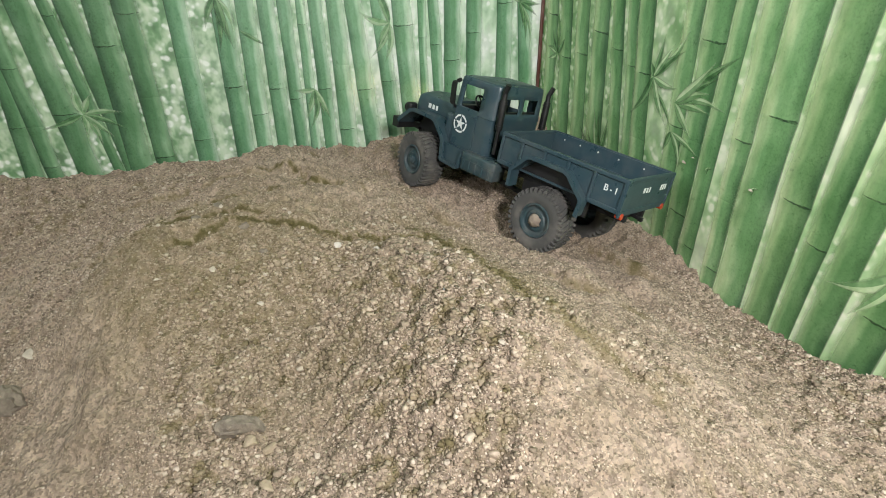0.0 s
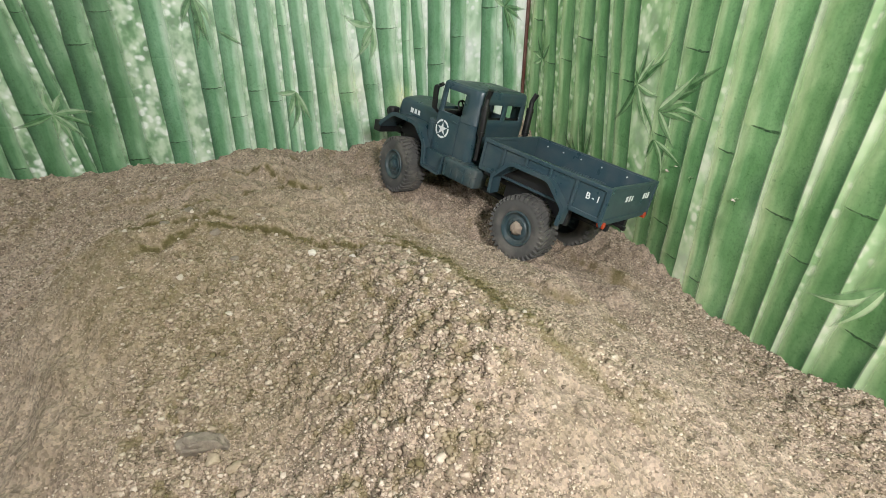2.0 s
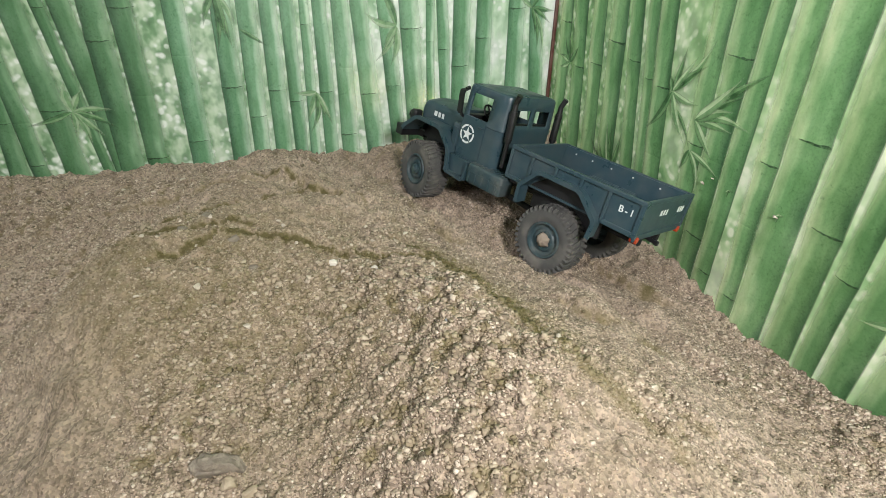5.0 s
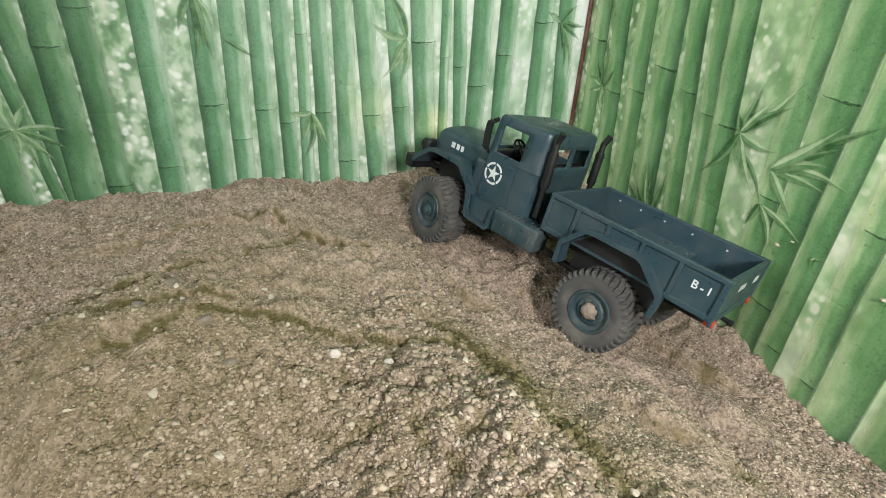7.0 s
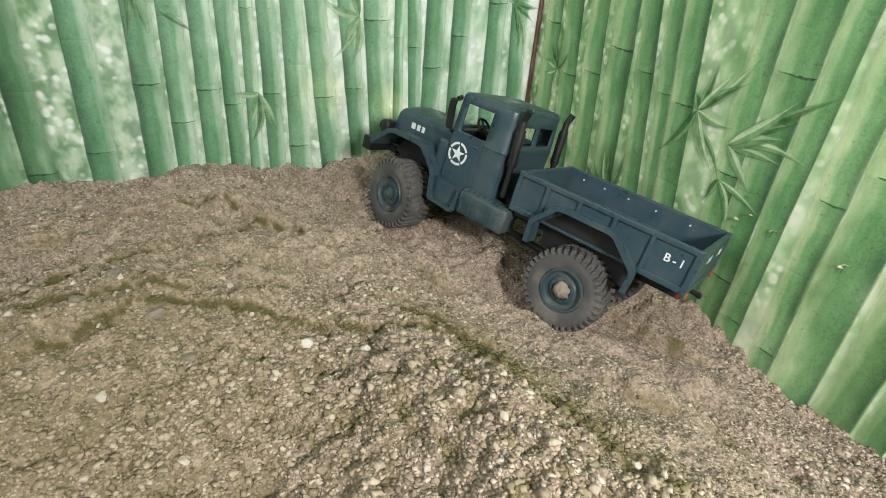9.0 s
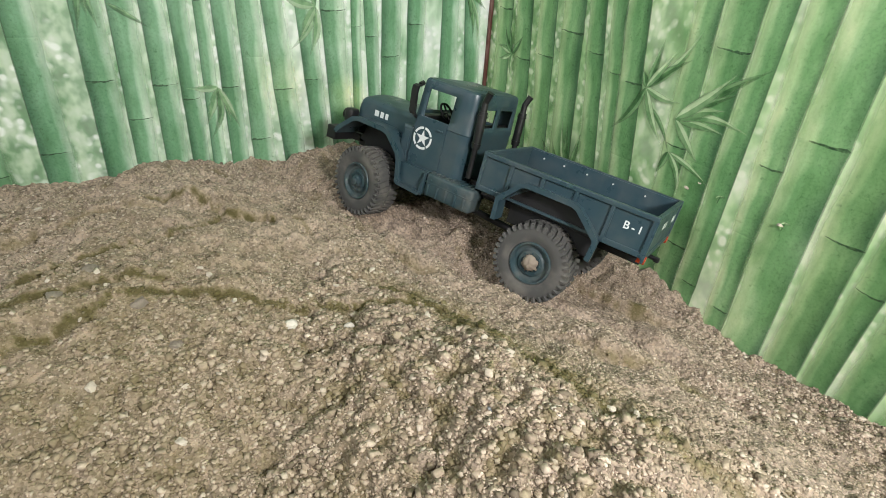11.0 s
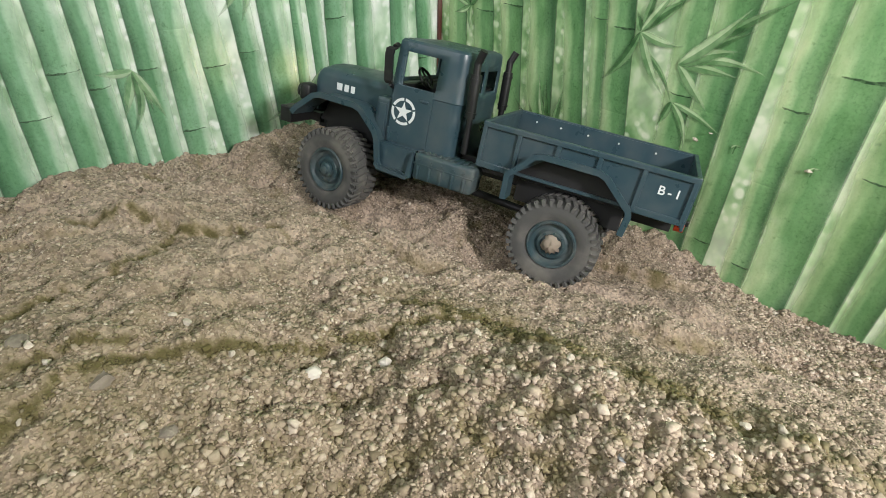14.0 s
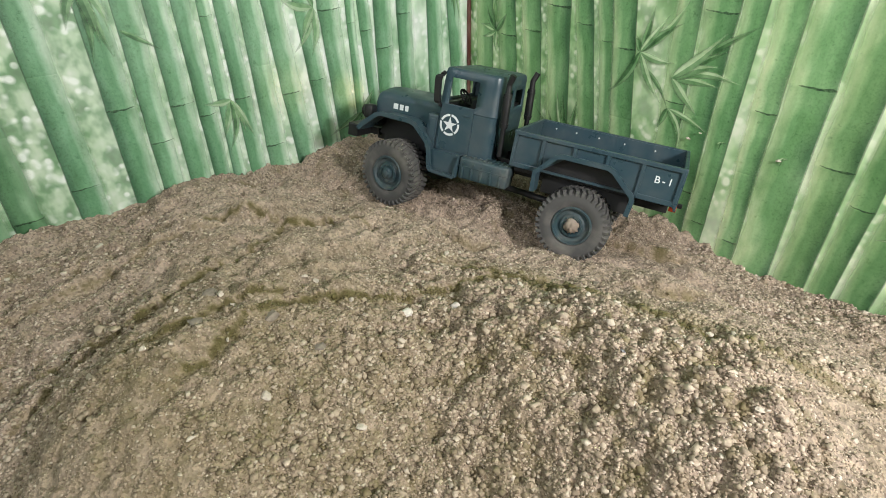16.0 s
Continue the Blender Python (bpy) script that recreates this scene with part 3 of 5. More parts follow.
def furrow(z, olive_shade, x, y, line, depth, width, lip, tint):
    """A small bank: the sand drops beyond the line and climbs back; a lip stands before it, and its foot may be dark
    olive.
    """
    wob = 0.0042 * value_noise(x, y, 0.009, 5) + 0.004 * value_noise(x, y, 0.04, 6) + 0.0016 * value_noise(x, y, 0.0035, 8)
    d, side, weight = to_line(x + wob, y + wob, line)
    ends = weight * np.exp(-np.maximum(d - 7 * width, 0) / width)
    d = d * side
    drop = np.clip(d / width + 0.25, 0, 1)
    drop = drop * drop * (3 - 2 * drop) * np.exp(-np.maximum(d - width, 0) / (2.6 * width))
    z = z + ends * (lip * np.exp(-((d + 0.8 * width) / (1.3 * width)) ** 2) - depth * drop)
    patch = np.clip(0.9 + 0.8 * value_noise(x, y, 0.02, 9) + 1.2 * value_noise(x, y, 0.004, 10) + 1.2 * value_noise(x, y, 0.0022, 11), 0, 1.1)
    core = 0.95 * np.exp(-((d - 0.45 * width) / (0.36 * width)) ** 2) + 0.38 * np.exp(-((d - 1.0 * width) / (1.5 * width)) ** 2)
    olive_shade = np.maximum(olive_shade, np.clip(ends * tint * patch * core, 0, 0.92))
    return z, olive_shade


def track(z, x, y, line, depth, width, lip):
    """A rounded wheel rut with pushed-up sides."""
    wob = 0.004 * value_noise(x, y, 0.02, 15)
    d = to_line(x + wob, y + wob, line)[0]
    return z - depth * np.exp(-(d / width) ** 4) + lip * np.exp(-((d - 1.7 * width) / (0.7 * width)) ** 2)


MAIN = [(-0.380, -0.115, 0.1), (-0.390, -0.092, 0.45), (-0.402, -0.074, 0.8), (-0.410, -0.051, 1.0), (-0.416, -0.030, 1.0), (-0.414, -0.012, 1.0), (-0.405, 0.008, 1.0), (-0.392, 0.037, 0.9), (-0.378, 0.078, 1.0), (-0.369, 0.110, 1.0), (-0.351, 0.138, 1.0)]
FORK = [(-0.447, -0.140, 0.4), (-0.436, -0.112, 0.8), (-0.434, -0.087, 1.0), (-0.433, -0.072, 1.0), (-0.434, -0.052, 1.0), (-0.432, -0.033, 1.0), (-0.422, -0.015, 0.9)]
STUB = [(-0.351, 0.064, 0.3), (-0.361, 0.074, 1.0), (-0.374, 0.088, 0.8)]
BAND = [(-0.375, 0.108, 0.8), (-0.347, 0.120, 1.0), (-0.312, 0.121, 0.9), (-0.282, 0.126, 0.8), (-0.256, 0.131, 0.7), (-0.230, 0.134, 0.55), (-0.200, 0.142, 0.4), (-0.160, 0.165, 0.2)]
UPPER = [(-0.590, -0.037, 0.3), (-0.562, 0.002, 0.6), (-0.546, 0.026, 1.0), (-0.522, 0.043, 1.0), (-0.508, 0.070, 1.0), (-0.498, 0.090, 0.8), (-0.474, 0.086, 0.3)]
BACK = [(-0.508, -0.165, 0.4), (-0.494, -0.132, 0.7), (-0.476, -0.102, 0.8), (-0.474, -0.070, 1.0), (-0.484, -0.047, 1.0), (-0.488, -0.023, 1.0), (-0.496, -0.007, 1.0), (-0.508, 0.018, 1.0), (-0.528, 0.036, 0.6)]
SHORT = [(-0.463, -0.166, 0.5), (-0.470, -0.139, 0.9), (-0.476, -0.118, 0.9), (-0.486, -0.095, 0.3)]
RIDGE = [(-0.562, -0.150, 0.5), (-0.556, -0.120, 0.9), (-0.561, -0.090, 1.0), (-0.563, -0.050, 1.0), (-0.556, -0.015, 0.8), (-0.546, 0.018, 0.4)]
TREAD = [(-0.412, 0.292, 0.3), (-0.397, 0.302, 0.9), (-0.380, 0.309, 1.0), (-0.361, 0.315, 1.0), (-0.343, 0.325, 0.9), (-0.320, 0.342, 0.2)]
TREAD_LOW = [(-0.325, 0.196, 0.2), (-0.307, 0.205, 0.7), (-0.291, 0.208, 1.0), (-0.281, 0.217, 1.0), (-0.270, 0.236, 0.2)]
TONGUE = [(-0.474, 0.140, 0.3), (-0.458, 0.150, 1.0), (-0.442, 0.154, 1.0), (-0.432, 0.170, 0.7), (-0.436, 0.190, 0.3)]
RUT = [(-0.66, 0.112), (-0.60, 0.128), (-0.545, 0.150), (-0.47, 0.187), (-0.385, 0.227), (-0.305, 0.258), (-0.24, 0.275)]
RUT_FAR = [(-0.64, 0.228), (-0.59, 0.247), (-0.51, 0.287), (-0.428, 0.327), (-0.35, 0.352)]


def coarse(x, y):
    """Where the heap is gravelly (1) and where it is fine dust (below 0)."""
    c = 0.38 + 1.1 * value_noise(x, y, 0.06, 71) + 0.8 * value_noise(x, y, 0.02, 72)
    for hx, hy, r, k in ((-0.29, -0.05, 0.08, 0.8), (-0.36, 0.0, 0.06, 0.3), (-0.25, 0.105, 0.06, 0.75), (-0.31, 0.085, 0.05, 0.75), (-0.20, 0.09, 0.06, 0.6), (-0.345, 0.05, 0.04, 0.5), (-0.23, -0.03, 0.07, 0.4), (-0.16, 0.33, 0.06, 0.6), (-0.22, 0.355, 0.04, 0.6), (-0.30, 0.365, 0.03, 0.5),
                        (-0.33, 0.27, 0.08, -0.5), (-0.26, 0.22, 0.05, -0.6), (-0.38, 0.20, 0.05, -0.5), (-0.48, 0.0, 0.10, -0.4), (-0.58, 0.05, 0.08, -0.5),
                        (-0.166, 0.145, 0.03, -1.2), (-0.34, -0.138, 0.035, -1.8), (-0.284, -0.143, 0.04, -1.8), (-0.47, 0.065, 0.014, -1.2), (-0.47, 0.175, 0.035, -0.8), (-0.53, 0.17, 0.06, -0.5), (-0.65, 0.36, 0.05, -0.9)):
        c = c + k * np.exp(-((x - hx) ** 2 + (y - hy) ** 2) / r ** 2)
    return c


def relief(x, y):
    z = mound(x, y)
    olive_shade = np.zeros(x.shape)
    z, olive_shade = furrow(z, olive_shade, x, y, MAIN[::-1], 0.0030, 0.0048, 0.0020, 1.3)
    z, olive_shade = furrow(z, olive_shade, x, y, BAND, 0.001, 0.017, 0.0, 1.5)
    z, olive_shade = furrow(z, olive_shade, x, y, FORK[::-1], 0.0026, 0.0040, 0.0016, 1.2)
    z, olive_shade = furrow(z, olive_shade, x, y, STUB, 0.004, 0.004, 0.001, 0.9)
    z, olive_shade = furrow(z, olive_shade, x, y, TREAD[::-1], 0.009, 0.006, 0.004, 0.45)
    z, olive_shade = furrow(z, olive_shade, x, y, TREAD_LOW[::-1], 0.008, 0.006, 0.004, 0.5)
    z, olive_shade = furrow(z, olive_shade, x, y, TONGUE[::-1], 0.009, 0.005, 0.003, 0.45)
    z, olive_shade = furrow(z, olive_shade, x, y, UPPER[::-1], 0.0046, 0.0046, 0.0034, 1.0)
    z, olive_shade = furrow(z, olive_shade, x, y, BACK[::-1], 0.0036, 0.0042, 0.0026, 1.0)
    z, olive_shade = furrow(z, olive_shade, x, y, SHORT[::-1], 0.0030, 0.0038, 0.002, 0.8)
    z, olive_shade = furrow(z, olive_shade, x, y, RIDGE[::-1], 0.0040, 0.0044, 0.003, 0.45)
    z = track(z, x, y, RUT, 0.008, 0.018, 0.004)
    z = track(z, x, y, RUT_FAR, 0.010, 0.018, 0.002)
    # Small pits and bowls, dark olive towards the middle.
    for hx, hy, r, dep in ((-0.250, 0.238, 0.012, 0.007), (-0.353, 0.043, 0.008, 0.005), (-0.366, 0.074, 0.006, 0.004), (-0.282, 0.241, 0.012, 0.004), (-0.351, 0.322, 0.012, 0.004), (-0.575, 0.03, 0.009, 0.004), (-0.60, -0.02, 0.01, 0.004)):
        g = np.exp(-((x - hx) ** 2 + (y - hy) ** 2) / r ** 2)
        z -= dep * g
        olive_shade = np.maximum(olive_shade, 0.85 * g ** 2)
    z -= 0.010 * np.exp(-(((x + 0.440) / 0.030) ** 2 + ((y - 0.222) / 0.020) ** 2) ** 2)
    for hx, hy, r, up in ((-0.452, 0.178, 0.012, 0.006), (-0.425, 0.172, 0.013, 0.005), (-0.478, 0.195, 0.010, 0.004), (-0.474, 0.066, 0.013, 0.004), (-0.445, 0.150, 0.016, 0.004), (-0.56, 0.02, 0.015, 0.004), (-0.43, 0.03, 0.02, 0.003), (-0.59, -0.06, 0.02, 0.004), (-0.30, 0.30, 0.02, 0.003)):
        z += up * np.exp(-(((x - hx) ** 2 + (y - hy) ** 2) / r ** 2) ** 2)
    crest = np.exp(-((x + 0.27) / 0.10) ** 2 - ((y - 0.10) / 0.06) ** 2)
    # Shade between the crest's grains, painted in as dark olive.
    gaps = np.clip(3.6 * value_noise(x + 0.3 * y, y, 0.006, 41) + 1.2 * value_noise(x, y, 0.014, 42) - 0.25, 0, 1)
    olive_shade = np.maximum(olive_shade, crest * np.clip(0.08 + 0.6 * gaps, 0, 0.7))
    # Broad areas where the sand turns darker and more olive.
    olive_patch = 0.22 * np.exp(-((x + 0.46) / 0.12) ** 2 - ((y + 0.01) / 0.13) ** 2) + 0.31 * np.exp(-((x + 0.34) / 0.10) ** 2 - ((y + 0.04) / 0.10) ** 2) + 0.14 * np.exp(-((x + 0.26) / 0.06) ** 2 - ((y - 0.01) / 0.07) ** 2) + 0.24 * np.exp(-((x + 0.40) / 0.06) ** 2 - ((y + 0.11) / 0.06) ** 2)
    olive_shade = np.maximum(olive_shade, olive_patch * np.clip(0.95 + 0.4 * value_noise(x + 0.4 * y, 0.4 * y, 0.022, 61) + 0.7 * value_noise(x, y, 0.005, 62), 0, 1.3))
    far = np.clip((-0.36 - x) / 0.06, 0, 1)
    z += far * (0.0068 * value_noise(x + 0.25 * y, 0.35 * y, 0.013, 21) + 0.0056 * value_noise(x - 0.2 * y, 0.3 * y, 0.007, 22))
    z += 0.010 * value_noise(x, y, 0.055, 1) + 0.0064 * value_noise(x, y, 0.022, 2)
    dry = np.exp(-((x + 0.32) / 0.12) ** 2 - ((y - 0.31) / 0.09) ** 2)    # loose pale sand under and beside the truck
    z += (1 - 0.45 * dry) * (0.0046 * value_noise(x, y, 0.009, 3) + 0.0036 * value_noise(x, y, 0.0045, 4)) + 0.0016 * value_noise(x, y, 0.0026, 7)
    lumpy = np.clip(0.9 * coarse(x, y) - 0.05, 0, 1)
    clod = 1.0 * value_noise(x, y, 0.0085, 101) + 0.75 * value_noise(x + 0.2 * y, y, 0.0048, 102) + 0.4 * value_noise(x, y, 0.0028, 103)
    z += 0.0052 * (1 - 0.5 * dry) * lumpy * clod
    # Painted shade in the hollows between clods, weaker on the loose pale sand.
    olive_shade = np.maximum(olive_shade, (1 - 0.85 * dry) * (0.25 + 0.75 * lumpy) * np.clip(-1.9 * clod - 0.22, 0, 0.62))
    foot = 0.390 - 0.0321 * (x + 0.686) - y
    z += np.exp(-(foot / 0.022) ** 2) * (0.007 * value_noise(x, y, 0.010, 51) + 0.006 * value_noise(x, y, 0.005, 52)) - 0.003 * np.exp(-(foot / 0.007) ** 2)
    z += 0.008 * np.exp(-((x + 0.67) / 0.06) ** 2 - ((y - 0.19) / 0.07) ** 2)
    return z, np.clip(olive_shade, 0, 1)


xs = np.concatenate([np.arange(-0.698, 0.03, 0.0015), 0.03 + 0.004 * np.cumsum(1.13 ** np.arange(14))])
ys = np.concatenate([(-0.34 - 0.004 * np.cumsum(1.13 ** np.arange(27)))[::-1], np.arange(-0.34, 0.394, 0.0015)])
GX, GY = np.meshgrid(xs, ys, indexing="ij")
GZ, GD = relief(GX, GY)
GZ = np.maximum(GZ, 0.003)


def grid_mesh(name, X, Y, Z, attribute, material):
    nx, ny = X.shape
    co = np.stack([X, Y, Z], -1).reshape(-1, 3)
    i = np.arange(nx * ny).reshape(nx, ny)
    quads = np.stack([i[:-1, :-1], i[1:, :-1], i[1:, 1:], i[:-1, 1:]], -1).reshape(-1, 4)
    me = bpy.data.meshes.new(name)
    me.vertices.add(len(co))
    me.vertices.foreach_set("co", co.ravel())
    me.loops.add(quads.size)
    me.loops.foreach_set("vertex_index", quads.ravel().astype(np.int32))
    me.polygons.add(len(quads))
    me.polygons.foreach_set("loop_start", np.arange(0, quads.size, 4, dtype=np.int32))
    me.update(calc_edges=True)
    me.shade_smooth()
    at = me.attributes.new("olive_shade", "FLOAT", "POINT")
    at.data.foreach_set("value", attribute.ravel().astype(np.float32))
    me.materials.append(material)
    return me


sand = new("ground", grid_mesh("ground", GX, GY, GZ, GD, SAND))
tagged(sand, "heap of dry beige sand with furrows and dark olive streaks", "sand", kind="structure")


def on_grid(V, x, y):
    """A value of the grid, between its points."""
    fx = np.interp(x, xs, np.arange(len(xs)))
    fy = np.interp(y, ys, np.arange(len(ys)))
    i, j = np.minimum(fx.astype(int), len(xs) - 2), np.minimum(fy.astype(int), len(ys) - 2)
    a, b = fx - i, fy - j
    return (V[i, j] * (1 - a) + V[i + 1, j] * a) * (1 - b) + (V[i, j + 1] * (1 - a) + V[i + 1, j + 1] * a) * b


def sand_height(x, y):
    return on_grid(GZ, x, y)


CUBE = (np.array([(a, c, e) for a in (-0.8, 0.8) for c in (-0.8, 0.8) for e in (-0.8, 0.8)], float),
        np.array([(0, 1, 3), (0, 3, 2), (4, 6, 7), (4, 7, 5), (0, 4, 5), (0, 5, 1), (2, 3, 7), (2, 7, 6), (0, 2, 6), (0, 6, 4), (1, 5, 7), (1, 7, 3)]))
OCTA = (np.array([(1, 0, 0), (0, 1, 0), (-1, 0, 0), (0, -1, 0), (0, 0, 0.9), (0, 0, -0.9)], float),
        np.array([(0, 1, 4), (1, 2, 4), (2, 3, 4), (3, 0, 4), (1, 0, 5), (2, 1, 5), (3, 2, 5), (0, 3, 5)]))

GOLD = (1 + 5 ** 0.5) / 2
ROUND = (np.array([(0, a, c) for a in (-1, 1) for c in (-GOLD, GOLD)] + [(a, c, 0) for a in (-1, 1) for c in (-GOLD, GOLD)] + [(c, 0, a) for a in (-1, 1) for c in (-GOLD, GOLD)], float) / 1.9,
         np.array([(i, j, k) for i, j, k in itertools.combinations(range(12), 3)]))
near = [[abs(np.sum((ROUND[0][i] - ROUND[0][j]) ** 2) - 4 / 1.9 ** 2) < 1e-6 for j in range(12)] for i in range(12)]
faces = [t for t in itertools.combinations(range(12), 3) if near[t[0]][t[1]] and near[t[1]][t[2]] and near[t[0]][t[2]]]
faces = [t if np.dot(np.cross(ROUND[0][t[1]] - ROUND[0][t[0]], ROUND[0][t[2]] - ROUND[0][t[0]]), ROUND[0][t[0]]) > 0 else t[::-1] for t in faces]
ROUND = (ROUND[0], np.array(faces))


def grit(name, shape, count, r_mid, r_spread, r_max, seed, clump, label):
    """Uncountable small stones strewn over the sand, thicker in some patches."""
    rs = np.random.RandomState(seed)
    x = rs.uniform(-0.685, -0.07, count * 3)
    y = rs.uniform(-0.30, 0.385, count * 3)
    want = 0.55 + clump * (value_noise(x, y, 0.05, seed + 1) + 0.6 * value_noise(x, y, 0.016, seed + 2))
    rough = coarse(x, y)
    want += 0.45 * rough
    want *= 1 - 0.10 * np.clip(on_grid(GD, x, y) * 1.5 - 0.5, 0, 1)
    want *= np.clip(1.15 - 0.5 * (np.hypot(x + 0.15, y) > 0.5), 0.3, 1.2)
    keep = np.flatnonzero(rs.rand(count * 3) < want * 0.8)[:count]
    x, y, rough = x[keep], y[keep], rough[keep]
    n = len(x)
    r = np.minimum(r_mid * (0.62 + 0.42 * np.clip(rough, 0, 1.3)) * np.exp(r_spread * rs.randn(n)), r_max)
    v, f = shape
    sc = r[:, None] * np.stack([rs.uniform(0.8, 1.35, n), rs.uniform(0.7, 1.1, n), rs.uniform(0.45, 0.85, n)], -1)
    p = v[None] * (1 + (0.75 if len(v) < 12 else 0.95) * (rs.rand(n, len(v), 3) - 0.5)) * sc[:, None, :]
    yaw, tilt = rs.uniform(0, 2 * np.pi, n), rs.normal(0, 0.35, n)
    c, s = np.cos(tilt)[:, None], np.sin(tilt)[:, None]
    p[..., 1], p[..., 2] = p[..., 1] * c - p[..., 2] * s, p[..., 1] * s + p[..., 2] * c
    c, s = np.cos(yaw)[:, None], np.sin(yaw)[:, None]
    p[..., 0], p[..., 1] = p[..., 0] * c - p[..., 1] * s, p[..., 0] * s + p[..., 1] * c
    z = sand_height(x, y) + sc[:, 2] * rs.uniform(-0.1, 0.55, n)
    p += np.stack([x, y, z], -1)[:, None, :]
    tris = (f[None] + (np.arange(n) * len(v))[:, None, None]).reshape(-1, 3)
    me = bpy.data.meshes.new(name)
    me.vertices.add(n * len(v))
    me.vertices.foreach_set("co", p.ravel())
    me.loops.add(tris.size)
    me.loops.foreach_set("vertex_index", tris.ravel().astype(np.int32))
    me.polygons.add(len(tris))
    me.polygons.foreach_set("loop_start", np.arange(0, tris.size, 3, dtype=np.int32))
    me.update(calc_edges=True)
    me.materials.append(GRIT)
    at = me.attributes.new("olive_shade", "FLOAT", "POINT")
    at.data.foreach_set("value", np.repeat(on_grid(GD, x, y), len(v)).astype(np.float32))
    return tagged(new(name, me), label, "gravel", kind="stuff")


# ---- the toy truck ----
def mm(*v):
    return [a / 1000 for a in v]


def mbox(bm, x0, x1, y0, y1, z0, z1, bevel=0.0, seg=2):
    return box(bm, *mm(x0, x1, y0, y1, z0, z1), bevel / 1000, seg)


def mline(*points):
    return [(a / 1000, b / 1000) for a, b in points]


truck = new("toy_truck")
truck.matrix_world = pose(-0.410, 0.275, 0.236, 11.0, -5.5, 203.0)
tagged(truck, "dark teal plastic army toy truck with open cargo bed on sand", "toy truck")


def cab_shell():
    """Plan outlines stacked upwards; cells left open are windows."""
    levels = [25, 30, 69.2, 70, 74, 77, 92, 96.5, 100, 102.6, 104.2, 104.9]
    inset = [0, 0, 0, -0.5, 0, 0.2, 1.0, 1.3, 1.5, 2.0, 3.6, 7.5]
    bm = bmesh.new()
    rings = []
    for h, o in zip(levels, inset):
        W, F, B, R = 41 - o, 142 - 0.6 * max(0, o), 86 + 0.6 * o, 9
        half = [(F, 0), (F, W - 5), (F - 1.2, W - 1.2), (F - 5, W), (133, W), (107, W), (100, W), (B + R, W)]
        half += [(B + R - R * math.sin(a), W - R + R * math.cos(a)) for a in (math.pi / 2 * k / 6 for k in range(1, 7))]
        half += [(B, 27), (B, 3.5), (B, 0)]
        loop = half + [(l, -w) for l, w in half[-2:0:-1]]
        rings.append([bm.verts.new((l / 1000, w / 1000, h / 1000)) for l, w in loop])
    n = len(rings[0])
    k = (n + 2) // 2 - 1
    for j, (a, b) in enumerate(zip(rings, rings[1:])):
        for i in range(n):
            m = min(i, n - 1 - i)
            door = m == 4 and 4 <= j <= 6
            rear = m == k - 2 and j == 5
            front = m == 0 and 5 <= j <= 6
            if not (door or rear or front):
                bm.faces.new((a[i], a[(i + 1) % n], b[(i + 1) % n], b[i]))
    bm.faces.new(rings[-1])
    bmesh.ops.recalc_face_normals(bm, faces=bm.faces)
    return bm


cab = part("cab", cab_shell(), PAINT, truck)
sol = cab.modifiers.new("thickness", "SOLIDIFY")
sol.thickness, sol.offset = 0.0016, -1
smooth(cab, 32)
part("cab_floor", mbox(bmesh.new(), 87, 141, -39, 39, 26, 28), CHASSIS, truck)

# inside the cab
bm = mbox(bmesh.new(), 90, 108, -34, 34, 28, 52, 3)
mbox(bm, 89, 95, -34, 34, 50, 78, 2)
part("seat", bm, BLACK, truck, "black seat bench")
part("dashboard", mbox(bmesh.new(), 131, 140, -38, 38, 55, 75, 2), BLACK, truck, "black dashboard")
bm = bmesh.new()
bmesh.ops.create_circle(bm, segments=20, radius=0.008)
wheel_ring = []
for i in range(20):
    for j in range(6):
        a, b = 2 * math.pi * i / 20, 2 * math.pi * j / 6
        wheel_ring.append(((0.008 + 0.001 * math.cos(b)) * math.cos(a), (0.008 + 0.001 * math.cos(b)) * math.sin(a), 0.001 * math.sin(b)))
bm.clear()
vs = [bm.verts.new(p) for p in wheel_ring]
for i in range(20):
    for j in range(6):
        bm.faces.new((vs[i * 6 + j], vs[(i + 1) % 20 * 6 + j], vs[(i + 1) % 20 * 6 + (j + 1) % 6], vs[i * 6 + (j + 1) % 6]))
tube(bm, (-0.008, 0, 0), (0.008, 0, 0), 0.0008, seg=8)
tube(bm, (0, 0, -0.012), (0, 0, 0), 0.0012, seg=8)
steering = part("steering_wheel", bm, BLACK, truck, "black steering wheel")
steering.matrix_basis = pose(0.126, 0.018, 0.079, 0, -50, 0)


def on_side(side, name, make, material, label="", sharp=40):
    """A part on the near (1) or far (-1) flank."""
    bm = make(bmesh.new())
    if side < 0:
        bmesh.ops.scale(bm, vec=(1, -1, 1), verts=bm.verts)
        bmesh.ops.reverse_faces(bm, faces=bm.faces)
    return part(name, bm, material, truck, label)


def door_panel(bm):
    prism(bm, mline((138.5, 33), (138.5, 73.6), (133, 73.6), (107.6, 73.6), (107.2, 34)), 0.0405, 0.0419)
    mbox(bm, 137.6, 139.4, 41, 42.2, 38, 43, 0.4)
    mbox(bm, 137.6, 139.4, 41, 42.2, 62, 67, 0.4)
    return bm


def door_handle(bm):
    return mbox(bm, 110, 116.5, 41.4, 43.0, 65.6, 67.2, 0.5)


